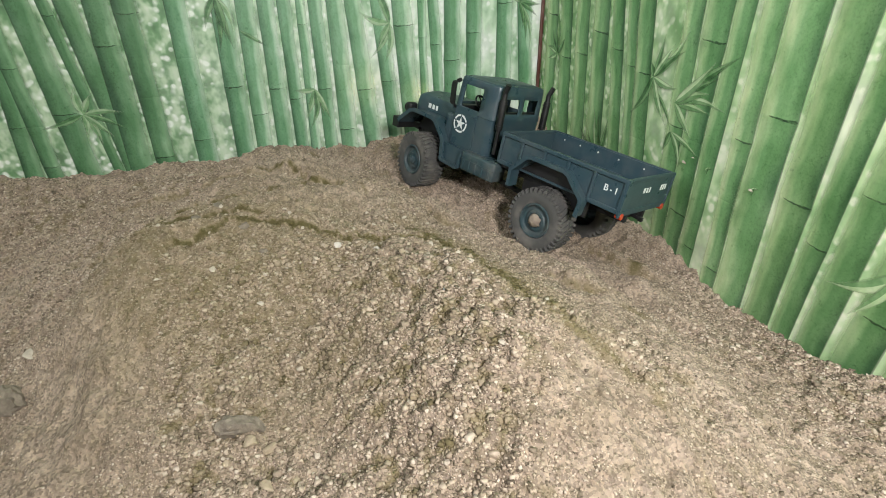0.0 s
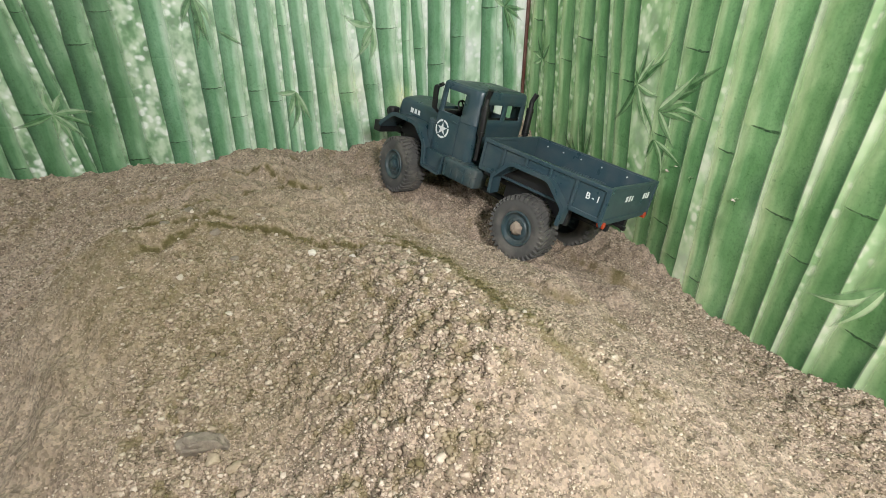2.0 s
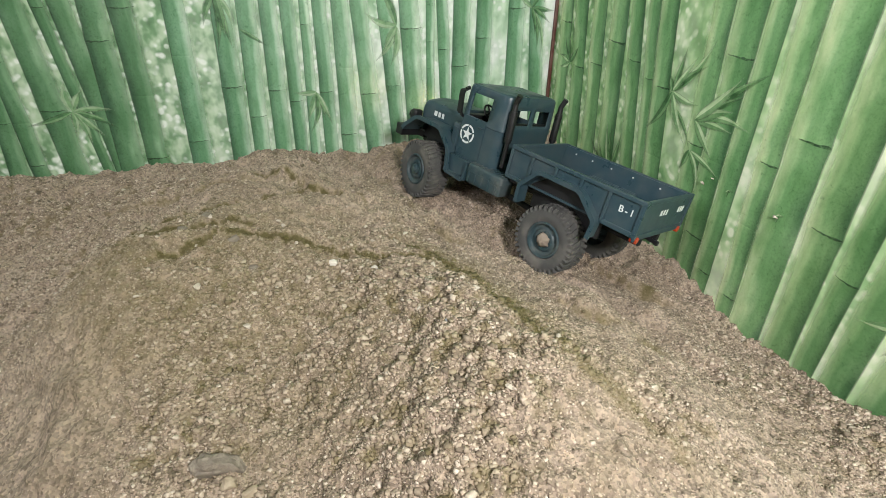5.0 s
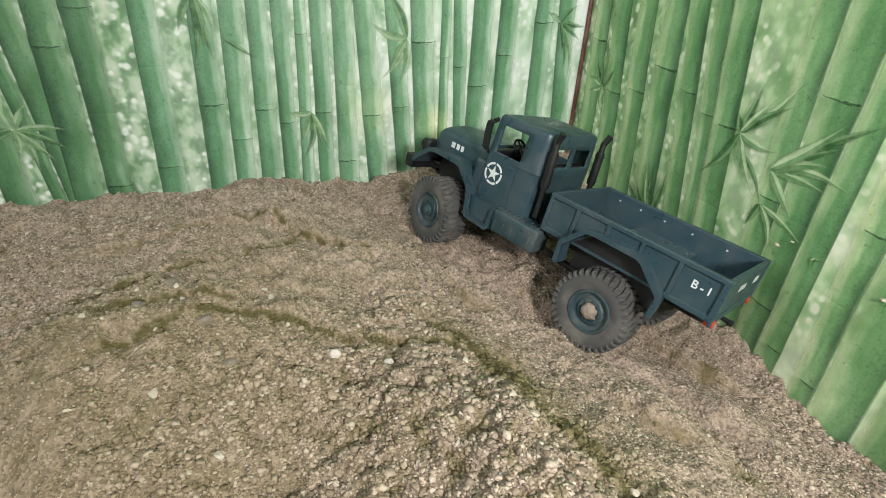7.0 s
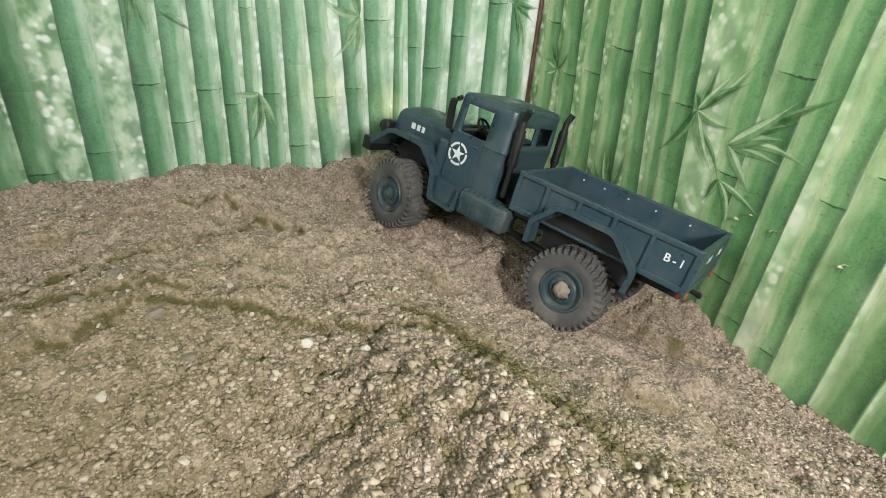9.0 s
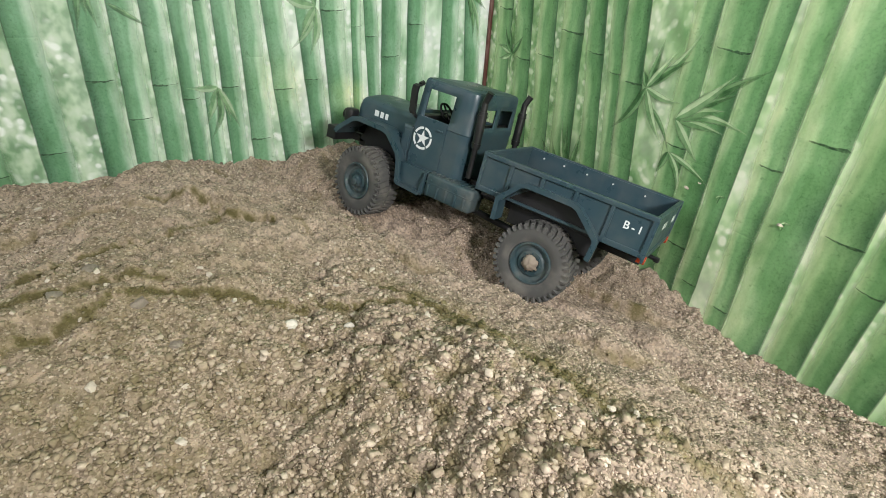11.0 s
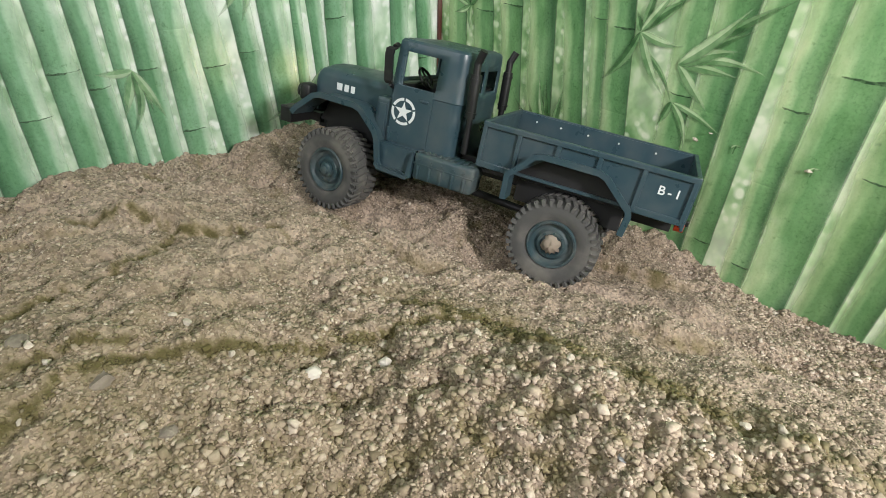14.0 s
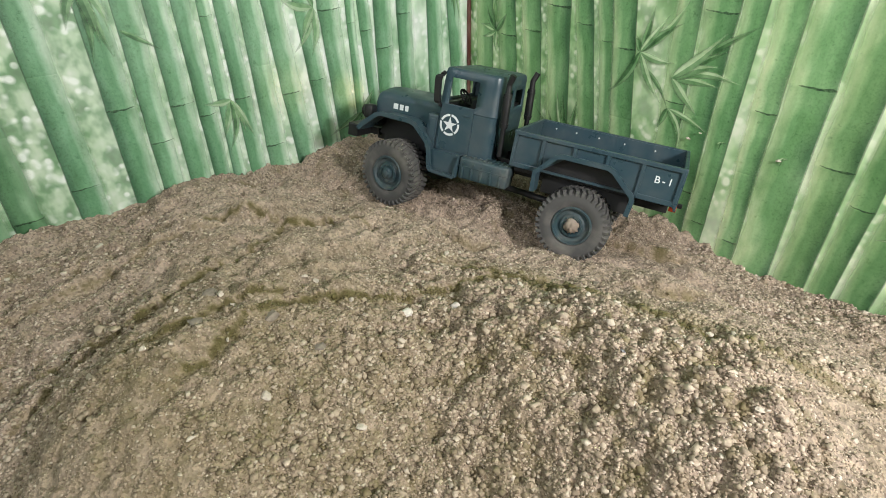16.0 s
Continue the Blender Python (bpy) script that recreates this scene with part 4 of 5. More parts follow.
def mirror(bm):
    loft(bm, [[(l / 1000, w / 1000, h / 1000) for l, w in ((x - 3.0, y - 1.0), (x + 3.0, y - 1.0), (x + 3.0, y + 1.0), (x - 3.0, y + 1.0))] for x, y, h in ((141, 44.5, 73), (142, 45.5, 75), (143.5, 46, 92), (143, 46, 96), (141.5, 44.5, 97.5))])
    tube(bm, mm(140, 41, 71), mm(140, 45, 73), 0.0016, seg=10)
    tube(bm, mm(141, 40, 99), mm(141, 44, 97.5), 0.0020, seg=10)
    return bm


FENDER = mline((217, 33), (214, 37), (199, 49.5), (194, 51), (165, 50.6), (160, 49), (147, 37), (144.5, 32), (142, 17), (139.5, 13))
REAR_ARCH = mline((37.6, 21), (38.5, 36.5), (24, 52), (20, 53.2), (-16, 53.0), (-20, 51.5), (-37.6, 36), (-38.2, 34), (-36.9, 21))


def front_fender(bm):
    strip(bm, FENDER, -0.0022, 0.026, 0.050)
    strip(bm, FENDER, -0.0042, 0.0488, 0.0506)
    return bm


def inner_arch(bm):
    prism(bm, mline((208, 30), (199, 47), (165, 48.5), (150, 38), (146, 28)), 0.024, 0.027)
    return bm


def side_step(bm):
    prism(bm, mline((143, 16), (139.5, 12.5), (114.5, 11.2), (112.5, 13), (112.2, 31.5), (143, 31.5)), 0.028, 0.046)
    prism(bm, mline((141, 15), (138.5, 12.2), (114, 11), (113, 13.6), (137, 14.6), (141, 19)), 0.046, 0.052)
    prism(bm, mline((113.2, 12), (116, 12), (112.6, 31.6), (111.0, 31.6), (111.4, 13)), 0.046, 0.0505)
    for i in range(12):
        mbox(bm, 116 + 1.8 * i, 117 + 1.8 * i, 46, 51.6, 14.0, 14.9)
    return bm


def tank(bm):
    mbox(bm, 64, 110.5, 30, 50, 13, 32.6, 2.4, 3)
    for i in range(5):
        mbox(bm, 69 + 9 * i, 71.2 + 9 * i, 49.4, 51, 14, 24, 0.5)
        tube(bm, mm(71 + 8.6 * i, 49.6, 27.5), mm(71 + 8.6 * i, 50.8, 27.5), 0.0010, seg=8)
    mbox(bm, 63.6, 111, 29.5, 50.5, 24.6, 25.4, 0.2)
    for i in range(9):
        mbox(bm, 67 + 5 * i, 69.5 + 5 * i, 33, 47, 32.4, 33.4, 0.3)
    return bm


def exhaust(bm):
    tube(bm, mm(79, 37, 38), mm(80, 37, 66), 0.0024, seg=14)
    tube(bm, mm(80, 37, 63), mm(81.5, 37, 92), 0.0037, seg=18)
    tube(bm, mm(81.5, 37, 91), mm(82, 37, 100), 0.0026, seg=14)
    tube(bm, mm(82, 37, 99), mm(79, 38, 107.5), 0.0026, 0.0028, seg=14)
    for h in (66, 88):
        tube(bm, mm(80 + (h - 63) * 0.05, 37, h), mm(80 + (h - 62) * 0.05, 37, h + 1.2), 0.0042, seg=18)
    return bm


def rear_fender(bm):
    strip(bm, REAR_ARCH, -0.0020, 0.0435, 0.0555)
    strip(bm, REAR_ARCH, -0.0040, 0.0542, 0.0560)
    return bm


def headlight(bm):
    mbox(bm, 211, 220, 29, 41, 43.5, 56.5, 2.5, 3)
    tube(bm, mm(219, 35, 50), mm(222, 35, 50), 0.0052, seg=18)
    return bm


for side in (1, -1):
    door = on_side(side, "door", door_panel, PAINT)
    handle = on_side(side, "door_handle", door_handle, PAINT)
    handle.parent = door
    on_side(side, "side_mirror", mirror, BLACK, "black side mirror on the front pillar")
    smooth(on_side(side, "front_fender", front_fender, PAINT), 30)
    on_side(side, "inner_arch", inner_arch, CHASSIS)
    on_side(side, "side_step", side_step, PAINT)
    smooth(on_side(side, "side_tank", tank, PAINT_DUSTY, "dusty ribbed side tank"), 35)
    smooth(on_side(side, "exhaust_pipe", exhaust, BLACK, "black upright exhaust stack"), 40)
    smooth(on_side(side, "rear_fender", rear_fender, PAINT), 30)
    smooth(on_side(side, "headlight", headlight, BLACK, "black headlight housing"), 35)


# amber bulbs in the headlights
AMBER, amber_nodes, amber_links, amber_b = mat("amber_bulb", 0.3)
amber_b.inputs["Base Color"].default_value = (0.9, 0.5, 0.08, 1)
amber_b.inputs["Emission Color"].default_value, amber_b.inputs["Emission Strength"].default_value = (1.0, 0.62, 0.10, 1), 3.0
for w in (35, -35):
    bulb = tube(bmesh.new(), mm(221.5, w, 50), mm(223.2, w, 50), 0.0030, 0.0020, seg=14)
    part("headlight_bulb", bulb, AMBER, truck, "lit amber bulb")
    beam = bpy.data.lights.new("headlight_beam", "SPOT")
    beam.energy, beam.color, beam.spot_size, beam.spot_blend, beam.shadow_soft_size = 0.035, (1.0, 0.66, 0.12), radians(46), 1.0, 0.002
    new("headlight_beam", beam).matrix_world = truck.matrix_world @ look(mm(224.5, w, 50), mm(260, w, 50))

# hood and cowl
HOOD = ((-30, 46), (-30, 64.5), (-28.8, 68), (-26, 70.2), (-13, 72.3), (0, 73), (13, 72.3), (26, 70.2), (28.8, 68), (30, 64.5), (30, 46))


def hood_section(l, dz, k):
    return [(l / 1000, w * k / 1000, (h + (dz if h > 60 else 0)) / 1000) for w, h in HOOD]


smooth(part("hood", loft(bmesh.new(), [hood_section(141, 1.0, 1.06), hood_section(150, 0.6, 1.02), hood_section(151, 0, 1.0), hood_section(202, -0.5, 0.96), hood_section(209.5, -1.0, 0.955), hood_section(212, -2.6, 0.95), hood_section(213, -5, 0.94)]), PAINT, truck), 34)
bm = mbox(bmesh.new(), 140, 152, -40, 40, 29, 62, 2)
mbox(bm, 143, 149, 39.5, 40.6, 36, 58, 0.4)
part("cowl", bm, PAINT, truck)
bm = mbox(bmesh.new(), 211.5, 213.6, -26, 26, 36, 62, 0.6)
for i in range(7):
    mbox(bm, 213.4, 214.6, -21 + 6.4 * i, -18.6 + 6.4 * i, 40, 60, 0.4)
part("grille", bm, PAINT, truck)
bm = mbox(bmesh.new(), 220, 231, -48, 48, 25, 37.5, 1.2)
mbox(bm, 210, 220, -24, -18, 26, 33)
mbox(bm, 210, 220, 18, 24, 26, 33)
part("front_bumper", bm, BLACK, truck, "black front bumper")

# cargo bed
B0, B1, BT, BB, BW = -72, 66, 66, 36, 45.5
part("bed_floor", mbox(bmesh.new(), B0 + 1, B1 - 1, -BW + 1, BW - 1, BB, BB + 2), PAINT, truck)


def bed_side(bm):
    return prism(bm, mline((B0, BB), (-37, BB), (-36, 38), (-20, 51), (20, 51), (37, 38), (38, BB), (B1, BB), (B1, BT), (B0, BT)), (BW - 2.6) / 1000, (BW - 1.0) / 1000)


def top_rail(bm):
    return mbox(bm, B0, B1, BW - 2.9, BW + 1.0, BT - 3.6, BT, 0.5)


def bottom_rail(l0, l1):
    return lambda bm: mbox(bm, l0, l1, BW - 1.2, BW + 0.6, BB - 1, BB + 3, 0.4)


def bed_post(l):
    return lambda bm: mbox(bm, l - 1.5, l + 1.5, BW - 1.2, BW + 0.9, 52 if abs(l) < 30 else BB, BT - 2, 0.4)


def bed_liner(bm):
    return mbox(bm, B0 + 1, B1 - 1, BW - 4.0, BW - 2.7, BB, BT - 1)


def wheel_well(bm):
    return mbox(bm, -37, 37, 30, 34, 16, 35.5, 0.5)


def bed_screw(l):
    return lambda bm: tube(bm, mm(l, BW - 4.8, BT - 6), mm(l, BW - 3.6, BT - 6), 0.0008, seg=10)


for side in (1, -1):
    bed = on_side(side, "bed_side", bed_side, PAINT)
    on_side(side, "top_rail", top_rail, PAINT).parent = bed
    on_side(side, "bottom_rail", bottom_rail(B0, -38), PAINT).parent = bed
    on_side(side, "bottom_rail", bottom_rail(38.5, B1), PAINT).parent = bed
    on_side(side, "bed_liner", bed_liner, PAINT).parent = bed
    on_side(side, "arch_panel", lambda bm: mbox(bm, -36.4, 36.4, BW - 2.70, BW - 2.62, BB - 0.5, 51.2), CHASSIS, "black panel behind the wheel arch").parent = bed
    on_side(side, "wheel_well", wheel_well, CHASSIS, "black inner wheel well")
    for l in (B1 - 1.5, 40, 13.5, -13.5, -41, B0 + 1.5):
        on_side(side, "bed_post", bed_post(l), PAINT).parent = bed
    for l in (50, 30, 8, -16, -44):
        on_side(side, "screw_head", bed_screw(l), STEEL, "bright steel screw head").parent = bed
bm = mbox(bmesh.new(), B1 - 1.8, B1, -BW, BW, BB - 1, BT)
mbox(bm, B1 - 2.4, B1 + 0.6, -BW, BW, BT - 3, BT + 0.2, 0.5)
part("bed_front", bm, PAINT, truck)
bm = mbox(bmesh.new(), B0, B0 + 1.8, -BW, BW, BB - 2, BT)
mbox(bm, B0 - 0.8, B0 + 2.2, -BW - 0.8, BW + 0.8, BT - 3, BT + 0.2, 0.5)
mbox(bm, B0 - 0.8, B0 + 0.6, -BW, BW, BB - 3, BB + 2, 0.4)
for w in (-BW + 1.2, BW - 1.2):
    mbox(bm, B0 - 1.0, B0 + 1.0, w - 1.6, w + 1.6, BB - 4, BT - 2, 0.4)
tailgate = part("tailgate", bm, PAINT, truck)
bm = mbox(bmesh.new(), -26, 25, -44, -17, 37, 46.5, 0.8)
for i in range(15):
    mbox(bm, -24 + 3.3 * i, -22.3 + 3.3 * i, -17.4, -15.6, 38, 45.6, 0.3)
for i in range(5):
    mbox(bm, -25.5, 24.5, -42 + 5.4 * i, -39.4 + 5.4 * i, 46.3, 47.0, 0.2)
part("battery_box", bm, PAINT, truck, "ribbed box on the bed floor")

# underneath
bm = bmesh.new()
for w in (-17, 17):
    mbox(bm, -68, 214, w - 2.5, w + 2.5, 22, 33, 0.6)
for l in (-60, 30, 60, 120, 205):
    mbox(bm, l - 3, l + 3, -17, 17, 23, 31, 0.5)
mbox(bm, 40, 62, -42, 42, 31, 36, 0.8)
mbox(bm, -36, 36, -40, 40, 33, 36.5, 0.5)
mbox(bm, 150, 205, -24, 24, 20, 48, 3)
part("chassis", bm, CHASSIS, truck, "black chassis frame")
for l in (0, 178):
    bm = tube(bmesh.new(), mm(l, -34, 0), mm(l, 34, 0), 0.0048, seg=16)
    bmesh.ops.create_uvsphere(bm, u_segments=16, v_segments=10, radius=0.011, matrix=Matrix.Translation(mm(l, 6, 0)))
    smooth(part("axle", bm, CHASSIS, truck), 40)
    for w in (-21, 21):
        bm = bmesh.new()
        for k in range(4):
            strip(bm, mline((l - 30 + 5 * k, 14 + 2.2 * k - (2 if k == 0 else 0)), (l - 12, 8 + 2.2 * k), (l, 6.5 + 2.2 * k), (l + 12, 8 + 2.2 * k), (l + 30 - 5 * k, 14 + 2.2 * k)), 0.0018, (w - 3) / 1000, (w + 3) / 1000)
        part("leaf_spring", bm, CHASSIS, truck)
tube_bm = tube(bmesh.new(), mm(12, 6, 0), mm(166, 4, 8), 0.003, seg=12)
part("drive_shaft", tube_bm, CHASSIS, truck)
for w in (-40, 40):
    bm = tube(bmesh.new(), mm(-68, w, 33), mm(-73.5, w, 33), 0.0030, seg=14)
    part("tail_light", bm, RED, truck, "small red tail light")
bm = tube(bmesh.new(), mm(-66, 8, 29), mm(-77, 8, 28), 0.0018, seg=10)
mbox(bm, -79, -75, 6, 10, 26, 30, 0.8)
part("tow_hook", bm, BLACK, truck, "black tow hook")
for w in (-38, 38):
    part("shock_knob", tube(bmesh.new(), mm(24, w, 40), mm(24, w + math.copysign(3, w), 40), 0.0030, seg=14), BLACK, truck)


# wheels
def lathe(bm, profile, seg=48):
    """Turn (radius, y) points round the y axis."""
    rings = []
    for i in range(seg):
        a = 2 * math.pi * i / seg
        rings.append([bm.verts.new((r * math.cos(a), y, r * math.sin(a))) for r, y in profile])
    for i in range(seg):
        a, b = rings[i], rings[(i + 1) % seg]
        for j in range(len(profile) - 1):
            bm.faces.new((a[j], b[j], b[j + 1], a[j + 1]))
    bmesh.ops.recalc_face_normals(bm, faces=bm.faces)
    return bm


def tyre_mesh():
    bm = lathe(bmesh.new(), mline((16.5, -11), (18.5, -12.2), (24, -12.6), (28, -11.6), (29.6, -9.5), (30.1, 0), (29.6, 9.5), (28, 11.6), (24, 12.6), (18.5, 12.2), (16.5, 11)), 64)
    lug = 36
    for i in range(lug):
        for side in (-1, 1):
            a = 2 * math.pi * (i + 0.25 * side) / lug
            for y0, y1, r0, r1, off, wide in ((0.8, 6.2, 29.4, 31.3, -0.02, 2.6), (5.6, 11.4, 28.2, 31.2, 0.03, 2.9), (10.6, 12.7, 26.6, 30.4, 0.045, 2.3)):
                c = bmesh.ops.create_cube(bm, size=1.0)
                m = Matrix.Rotation(-(a + off), 4, "Y") @ Matrix.LocRotScale(mm((r0 + r1) / 2, side * (y0 + y1) / 2, 0), Euler((side * 0.35, 0, 0)), mm(r1 - r0, y1 - y0, wide))
                bmesh.ops.transform(bm, matrix=m, verts=c["verts"])
    return mesh_of("tyre", bm, RUBBER)


def rim_mesh():
    bm = lathe(bmesh.new(), mline((16.8, -11), (17.0, 11.2), (16.2, 12.6), (15.0, 12.4), (14.4, 10.5), (13.6, 9.4), (11.5, 9.0), (10.2, 9.8), (9.6, 10.8), (7.4, 11.0), (7.0, 10.2), (0.01, 10.2)), 40)
    for i in range(16):
        a = 2 * math.pi * i / 16
        tube(bm, mm(15.6 * math.cos(a), 12.2, 15.6 * math.sin(a)), mm(15.6 * math.cos(a), 13.0, 15.6 * math.sin(a)), 0.0006, seg=6)
    return mesh_of("rim", bm, PAINT_DUSTY)


def hub_mesh():
    return mesh_of("hub", lathe(bmesh.new(), mline((5.6, 9.5), (5.4, 12.2), (3.6, 13.0), (3.4, 14.6), (2.0, 15.2), (0.01, 15.2)), 20), PAINT_DUSTY)


def mud_hub_mesh():
    """A hub buried in a lumpy cake of dried mud."""
    bm = lathe(bmesh.new(), mline((6.6, 9.4), (6.2, 11.6), (5.0, 13.4), (3.6, 14.8), (2.0, 15.6), (0.9, 15.9), (0.01, 16.0)), 28)
    for v in bm.verts:
        k = 1 + 0.42 * noise.noise(v.co * 420) + 0.25 * noise.noise(v.co * 1100)
        v.co = (v.co.x * k, v.co.y + 0.0012 * noise.noise(v.co * 600), v.co.z * k)
    return mesh_of("hub", bm, MUD)


def bolt_mesh():
    return mesh_of("wheel_bolt", tube(bmesh.new(), (0, 0, 0), (0, 0.0016, 0), 0.0009, seg=6), PAINT_DUSTY)


TYRE, RIM, HUB = tyre_mesh(), rim_mesh(), hub_mesh()
for me in (TYRE, RIM, HUB):
    me.shade_smooth()
    me.set_sharp_from_angle(angle=radians(35))
HUB_MUD, BOLT = mud_hub_mesh(), bolt_mesh()
HUB_MUD.shade_smooth()
for l, w in ((0, 1), (0, -1), (178, 1), (178, -1)):
    tyre = new("tyre", TYRE)
    tyre.parent = truck
    tyre.matrix_basis = pose(*mm(l, w * 42.5, 0), 0, 11 * l, (0 if w > 0 else 180) - (9 if l else 0))
    tagged(tyre, "dusty black rubber tyre with chunky lugs")
    rim = new("rim", RIM)
    rim.parent = tyre
    tagged(rim, "teal rim")
    hub = new("hub", HUB_MUD if l == 0 and w > 0 else HUB)
    hub.parent = tyre
    for i in range(8):
        a = 2 * math.pi * i / 8
        bolt = new("wheel_bolt", BOLT)
        bolt.parent, bolt.matrix_basis = tyre, Matrix.Translation(mm(8.2 * math.cos(a), 10, 8.2 * math.sin(a)))
    tagged(hub, "hub caked with dried mud" if l == 0 and w > 0 else "teal hub with bolts")


# markings
def flat(name, polys, place, parent, label):
    bm = bmesh.new()
    for poly in polys:
        bm.faces.new([bm.verts.new(place(u, v)) for u, v in poly])
    r = bmesh.ops.extrude_face_region(bm, geom=list(bm.faces))
    d = Vector(place(0, 0, 1)) - Vector(place(0, 0, 0))
    bmesh.ops.translate(bm, vec=d * 0.00012, verts=[v for v in r["geom"] if isinstance(v, bmesh.types.BMVert)])
    bmesh.ops.recalc_face_normals(bm, faces=bm.faces)
    return part(name, bm, WHITE, parent, label)


def star_polys():
    pts = [(R * math.sin(math.pi * k / 5), R * math.cos(math.pi * k / 5)) for k, R in ((k, 7.2 if k % 2 == 0 else 2.75) for k in range(10))]
    polys = [[(0, 0), pts[k - 1], pts[k], pts[(k + 1) % 10]] for k in range(0, 10, 2)]
    for g in range(5):
        a0, a1 = 2 * math.pi * (g + 0.06) / 5, 2 * math.pi * (g + 0.94) / 5
        for i in range(6):
            a, b = a0 + (a1 - a0) * i / 6, a0 + (a1 - a0) * (i + 1) / 6
            polys.append([(7.6 * math.sin(a), 7.6 * math.cos(a)), (9.6 * math.sin(a), 9.6 * math.cos(a)), (9.6 * math.sin(b), 9.6 * math.cos(b)), (7.6 * math.sin(b), 7.6 * math.cos(b))])
    return polys


def bars(widths, height, gap):
    out, x = [], 0
    for w in widths:
        out.append([(x, 0), (x + w, 0), (x + w, height), (x, height)])
        x += w + gap
    return out


for side in (1, -1):
    flat("star_emblem", star_polys(), lambda u, v, n=0, s=side: ((128.5 - s * u) / 1000, s * (41.95 + n) / 1000, (56 + v) / 1000), truck, "white stencilled star in a broken ring")
    flat("hood_mark", bars((5.0, 4.0, 3.6), 5.2, 1.9), lambda u, v, n=0, s=side: ((184.5 + s * (9.5 - u)) / 1000, s * (30.15 - 1.2 * (33.5 + s * (9.5 - u)) / 51 + n) / 1000, (56.2 + v) / 1000), truck, "white stencilled marks on the hood side")
flat("tail_mark", bars((4.2, 3.6, 3.0), 5.0, 1.6), lambda u, v, n=0: ((B0 - 0.2 - n) / 1000, (12 - u) / 1000, (51 + v) / 1000), tailgate, "white stencilled marks")
flat("tail_mark", bars((3.8, 3.2, 3.8), 5.4, 0.8), lambda u, v, n=0: ((B0 - 0.2 - n) / 1000, (-22 - u) / 1000, (51 + v) / 1000), tailgate, "white stencilled marks")


def lettering(text, size, m, parent, label):
    curve = bpy.data.curves.new("lettering", "FONT")
    curve.body, curve.size, curve.extrude, curve.offset = text, size, 0.00012, 0.00012
    curve.space_character = 1.4
    temp = new("lettering", curve)
    bpy.context.view_layer.update()
    me = bpy.data.meshes.new_from_object(temp.evaluated_get(bpy.context.evaluated_depsgraph_get()))
    bpy.data.objects.remove(temp)
    me.materials.clear()
    me.materials.append(WHITE)
    ob = new("lettering", me)
    ob.parent = parent
    ob.matrix_basis = m
    return tagged(ob, label)


lettering("B-1", 0.0078, pose(-0.0512, 0.0446, 0.0505, 90, 0, 180), truck, "white stencilled lettering B-1")
lettering("B-1", 0.0084, pose(-0.0650, -0.0446, 0.0505, 90, 0, 0), truck, "white stencilled lettering B-1")


# ---- loose stones on the sand ----
def stone(name, x, y, size, flat, yaw, material, label, seed, sink=0.3, tilt=0, worn=0.95):
    """A worn stone, half sunk in the sand."""
    rs = random.Random(seed)
    bm = bmesh.new()
    bmesh.ops.create_icosphere(bm, subdivisions=4 if size > 0.02 else 3, radius=1)
    cuts = [(Vector((rs.gauss(0, 1), rs.gauss(0, 1), rs.gauss(0, 1))).normalized(), rs.uniform(0.45, 0.85)) for _ in range(11)]
    for v in bm.verts:
        for axis, limit in cuts:
            over = v.co.dot(axis) - limit
            if over > 0:
                v.co -= axis * over * worn
        v.co *= 1 + 0.10 * noise.noise(v.co * 2.5 + Vector((seed, 0, 0))) + 0.07 * noise.noise(v.co * 15 + Vector((seed, seed, 0))) + 0.10 * noise.noise(v.co * 6 + Vector((0, seed, 0)))
        v.co.x, v.co.y, v.co.z = v.co.x * size / 2, v.co.y * size / 2 * flat[0], v.co.z * size / 2 * flat[1]
    ob = new(name, mesh_of(name, bm, material))
    smooth(ob, 28)
    z = float(sand_height(np.array([x]), np.array([y]))[0])
    ob.matrix_world = pose(x, y, z + size / 2 * flat[1] * (1 - 2 * sink), tilt, 0, yaw)
    return tagged(ob, label, "stone")


PEBBLES = "pale pebbles on the sand"
stone("stone", -0.248, -0.042, 0.031, (0.62, 0.50), 75, STONE_GREY, "flat dark grey stone half sunk in gravelly sand", 1)
stone("stone", -0.236, -0.037, 0.011, (0.9, 0.7), 20, STONE_TAN, "small tan angular stone beside the flat grey stone", 2)
stone("stone", -0.231, -0.026, 0.012, (0.7, 0.6), 110, STONE_TAN, "small tan chip beside the flat grey stone", 3)
stone("stone", -0.345, -0.200, 0.034, (0.8, 0.9), 60, STONE_GREY, "dark grey angular stone on dusty sand", 4)
stone("shell_chip", -0.375, -0.186, 0.017, (0.45, 0.35), 20, STONE_PALE, "curved white chip lying on dusty sand", 5, 0.2)
stone("pebble", -0.371, 0.040, 0.0112, (0.66, 0.6), 70, STONE_WHITE, "smooth pale oval pebble on the sand", 6, 0.35, 0, 0.35)
stone("pebble", -0.359, 0.069, 0.0075, (0.9, 0.8), 10, STONE_WHITE, "small round pale pebble on the sand", 7, 0.2)
stone("stone", -0.345, 0.034, 0.010, (0.7, 0.55), 60, STONE_TAN, "sand-coloured stone beside a small hollow", 8)
stone("stone", -0.407, -0.027, 0.012, (0.65, 0.5), 80, STONE_GREY, "flat grey-brown stone beside the dark olive furrow", 9)
stone("stone", -0.487, -0.101, 0.011, (0.8, 0.7), 30, STONE_TAN, "rounded tan stone on the sand", 10)
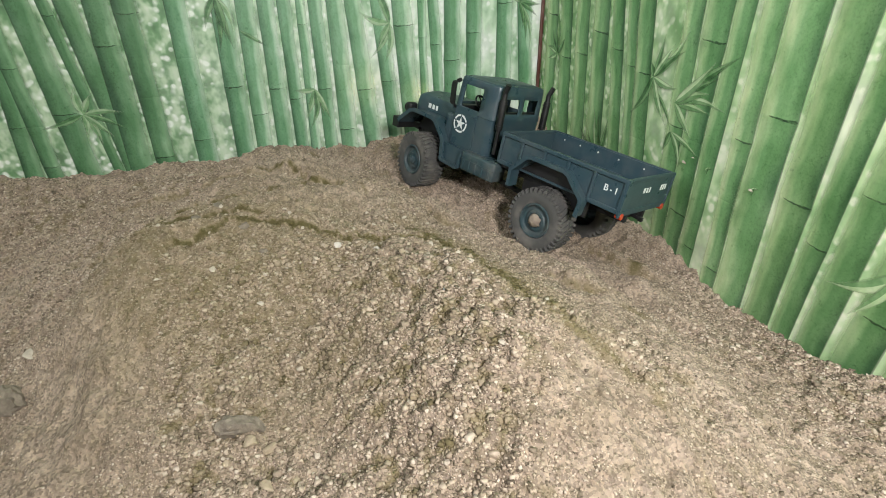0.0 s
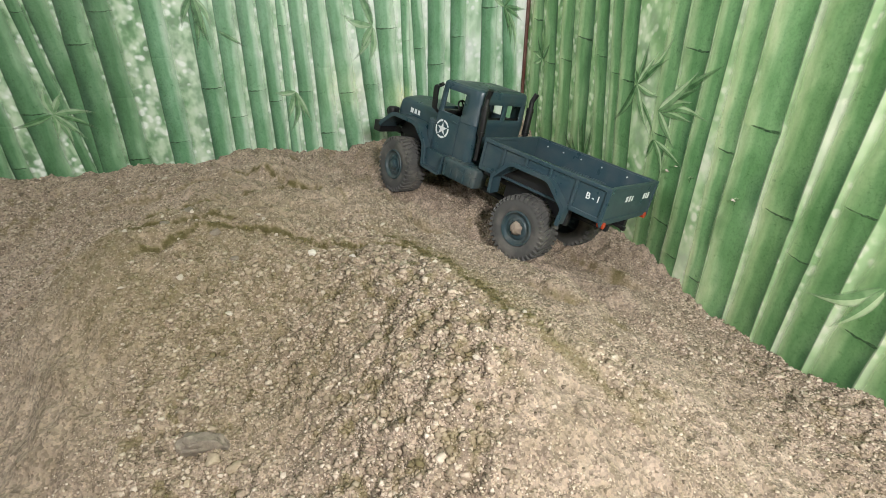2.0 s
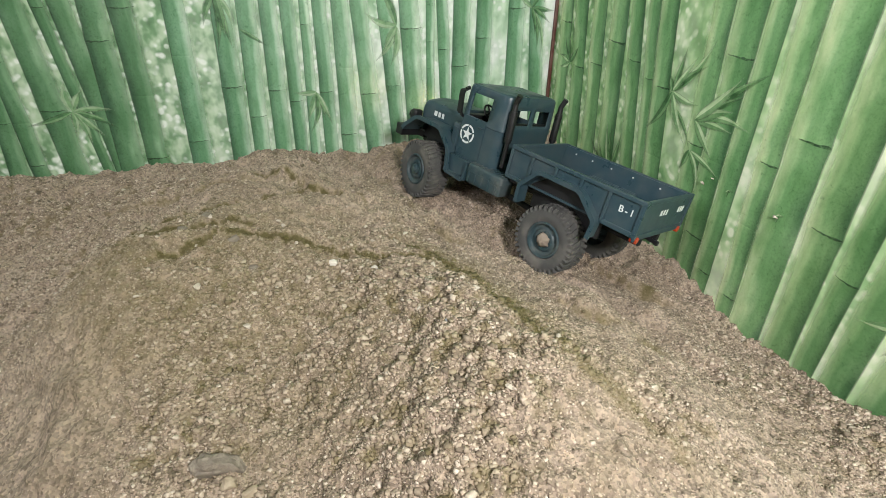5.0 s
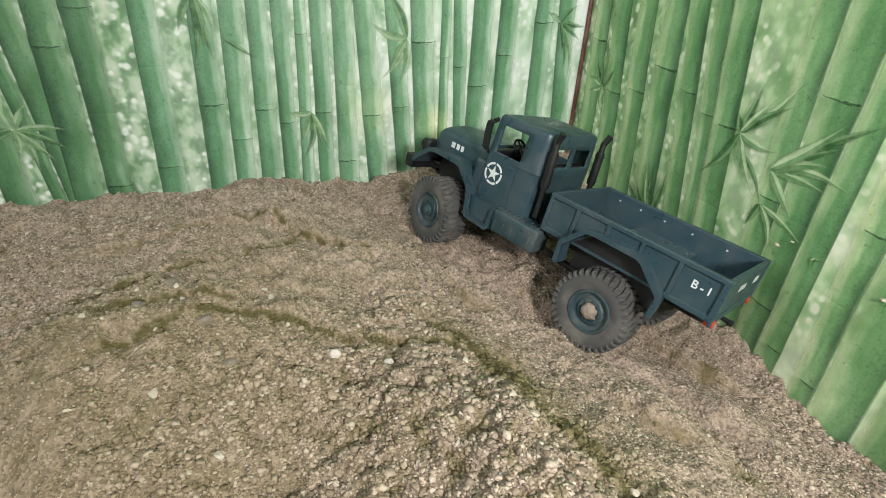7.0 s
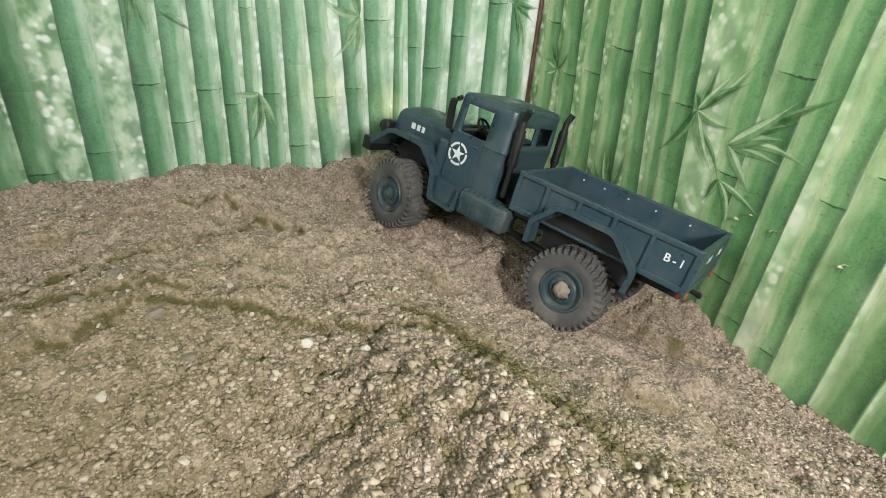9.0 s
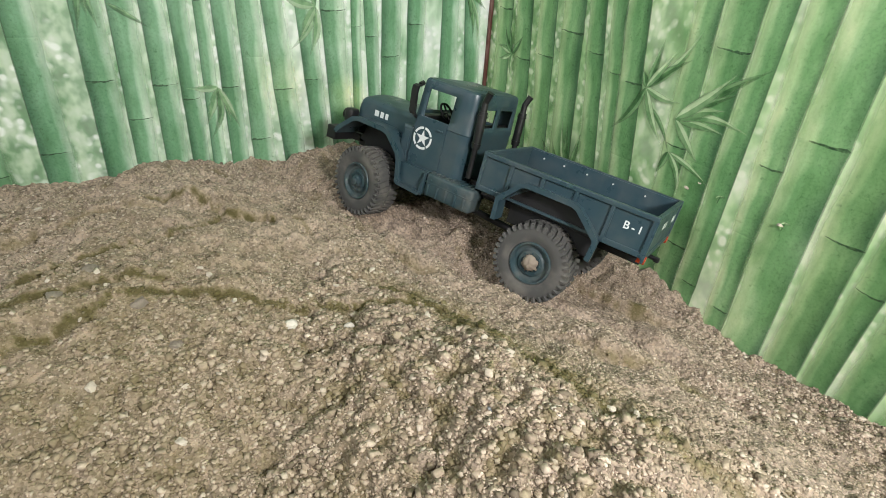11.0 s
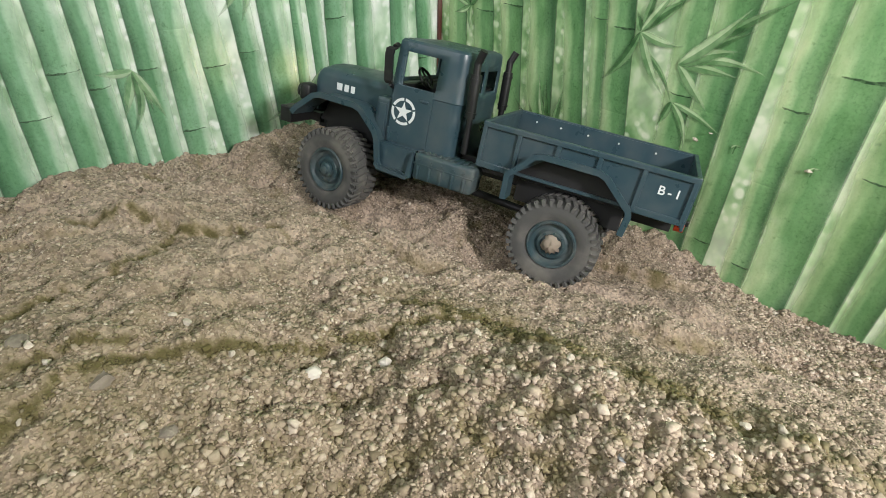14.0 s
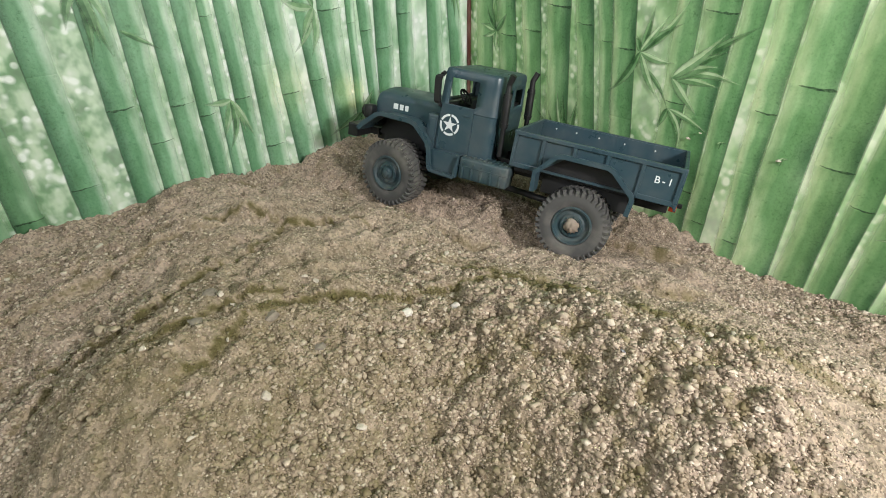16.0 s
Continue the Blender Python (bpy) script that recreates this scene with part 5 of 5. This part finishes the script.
for k, (x, y, s, m) in enumerate(((-0.365, -0.052, 0.008, STONE_PALE), (-0.328, -0.022, 0.008, STONE_PALE), (-0.438, -0.025, 0.007, STONE_PALE), (-0.287, 0.131, 0.007, STONE_PALE),
        (-0.227, 0.146, 0.008, STONE_PALE), (-0.258, 0.091, 0.006, STONE_BLUE), (-0.198, 0.102, 0.007, STONE_PALE), (-0.365, -0.089, 0.006, STONE_PALE),
        (-0.304, -0.057, 0.010, STONE_TAN), (-0.275, 0.362, 0.008, STONE_PALE), (-0.238, 0.143, 0.006, STONE_PALE), (-0.206, -0.031, 0.011, STONE_TAN),
        (-0.231, -0.052, 0.009, STONE_TAN), (-0.342, 0.109, 0.009, STONE_PALE), (-0.325, 0.081, 0.008, STONE_TAN), (-0.394, 0.017, 0.006, STONE_PALE))):
    tagged(stone("pebble", x, y, 0.8 * s, (0.75, 0.6), 37 * k, m, "small worn pebble on the sand", 20 + k, 0.2), group=PEBBLES)

MORE = (
    (STONE_PALE, "small pale worn pebble among the gravel", ((-0.423, 0.010, 0.0047), (-0.449, -0.024, 0.0034), (-0.444, -0.066, 0.0030), (-0.420, -0.090, 0.0043), (-0.395, 0.075, 0.0047), (-0.355, 0.010, 0.0032), (-0.352, -0.016, 0.0038), (-0.288, 0.104, 0.0030), (-0.280, 0.117, 0.0043), (-0.410, 0.106, 0.0052), (-0.433, 0.077, 0.0040), (-0.424, 0.132, 0.0040), (-0.327, 0.063, 0.0036), (-0.283, 0.081, 0.0034), (-0.242, 0.110, 0.0029), (-0.592, -0.080, 0.0059), (-0.609, -0.141, 0.0045), (-0.436, -0.043, 0.0046), (-0.431, 0.007, 0.0045), (-0.296, 0.114, 0.0037), (-0.405, -0.053, 0.0029), (-0.429, -0.040, 0.0042))),
    (STONE_TAN, "small tan worn pebble among the gravel", ((-0.426, -0.030, 0.0031), (-0.475, -0.096, 0.0063), (-0.405, -0.015, 0.0036), (-0.392, 0.024, 0.0045), (-0.383, 0.057, 0.0047), (-0.377, 0.006, 0.0044), (-0.333, 0.014, 0.0048), (-0.391, -0.048, 0.0033), (-0.316, 0.093, 0.0043), (-0.223, 0.135, 0.0034), (-0.287, 0.057, 0.0045), (-0.269, 0.068, 0.0039), (-0.229, 0.125, 0.0027), (-0.299, 0.084, 0.0032), (-0.306, 0.062, 0.0032), (-0.245, 0.089, 0.0033), (-0.423, -0.045, 0.0031), (-0.334, 0.171, 0.0048), (-0.341, 0.098, 0.0053))),
    (STONE_GREY, "flat grey-brown stone sunk in the sand", ((-0.444, -0.047, 0.0114), (-0.422, -0.062, 0.0098), (-0.377, -0.015, 0.0087), (-0.331, 0.182, 0.0059))),
)
for material, words, places in MORE:
    for k, (x, y, size) in enumerate(places):
        slab = material is STONE_GREY
        tagged(stone("pebble", x, y, 1.15 * size, (0.72, 0.32 if slab else 0.6), 53 * k, material, words, 60 + k + (40 if slab else 0), 0.3 if slab else 0.15), group=PEBBLES)

grit("gravel", CUBE, 115000, 0.00074, 0.38, 0.0021, 31, 0.7, "loose beige and grey gravel strewn over the sand")
grit("small_pebbles", ROUND, 9000, 0.00090, 0.36, 0.0022, 83, 1.0, "rounded pale pebbles scattered among the gravel")
grit("coarse_sand", OCTA, 130000, 0.00055, 0.3, 0.0012, 57, 0.3, "coarse beige grains strewn over the sand")
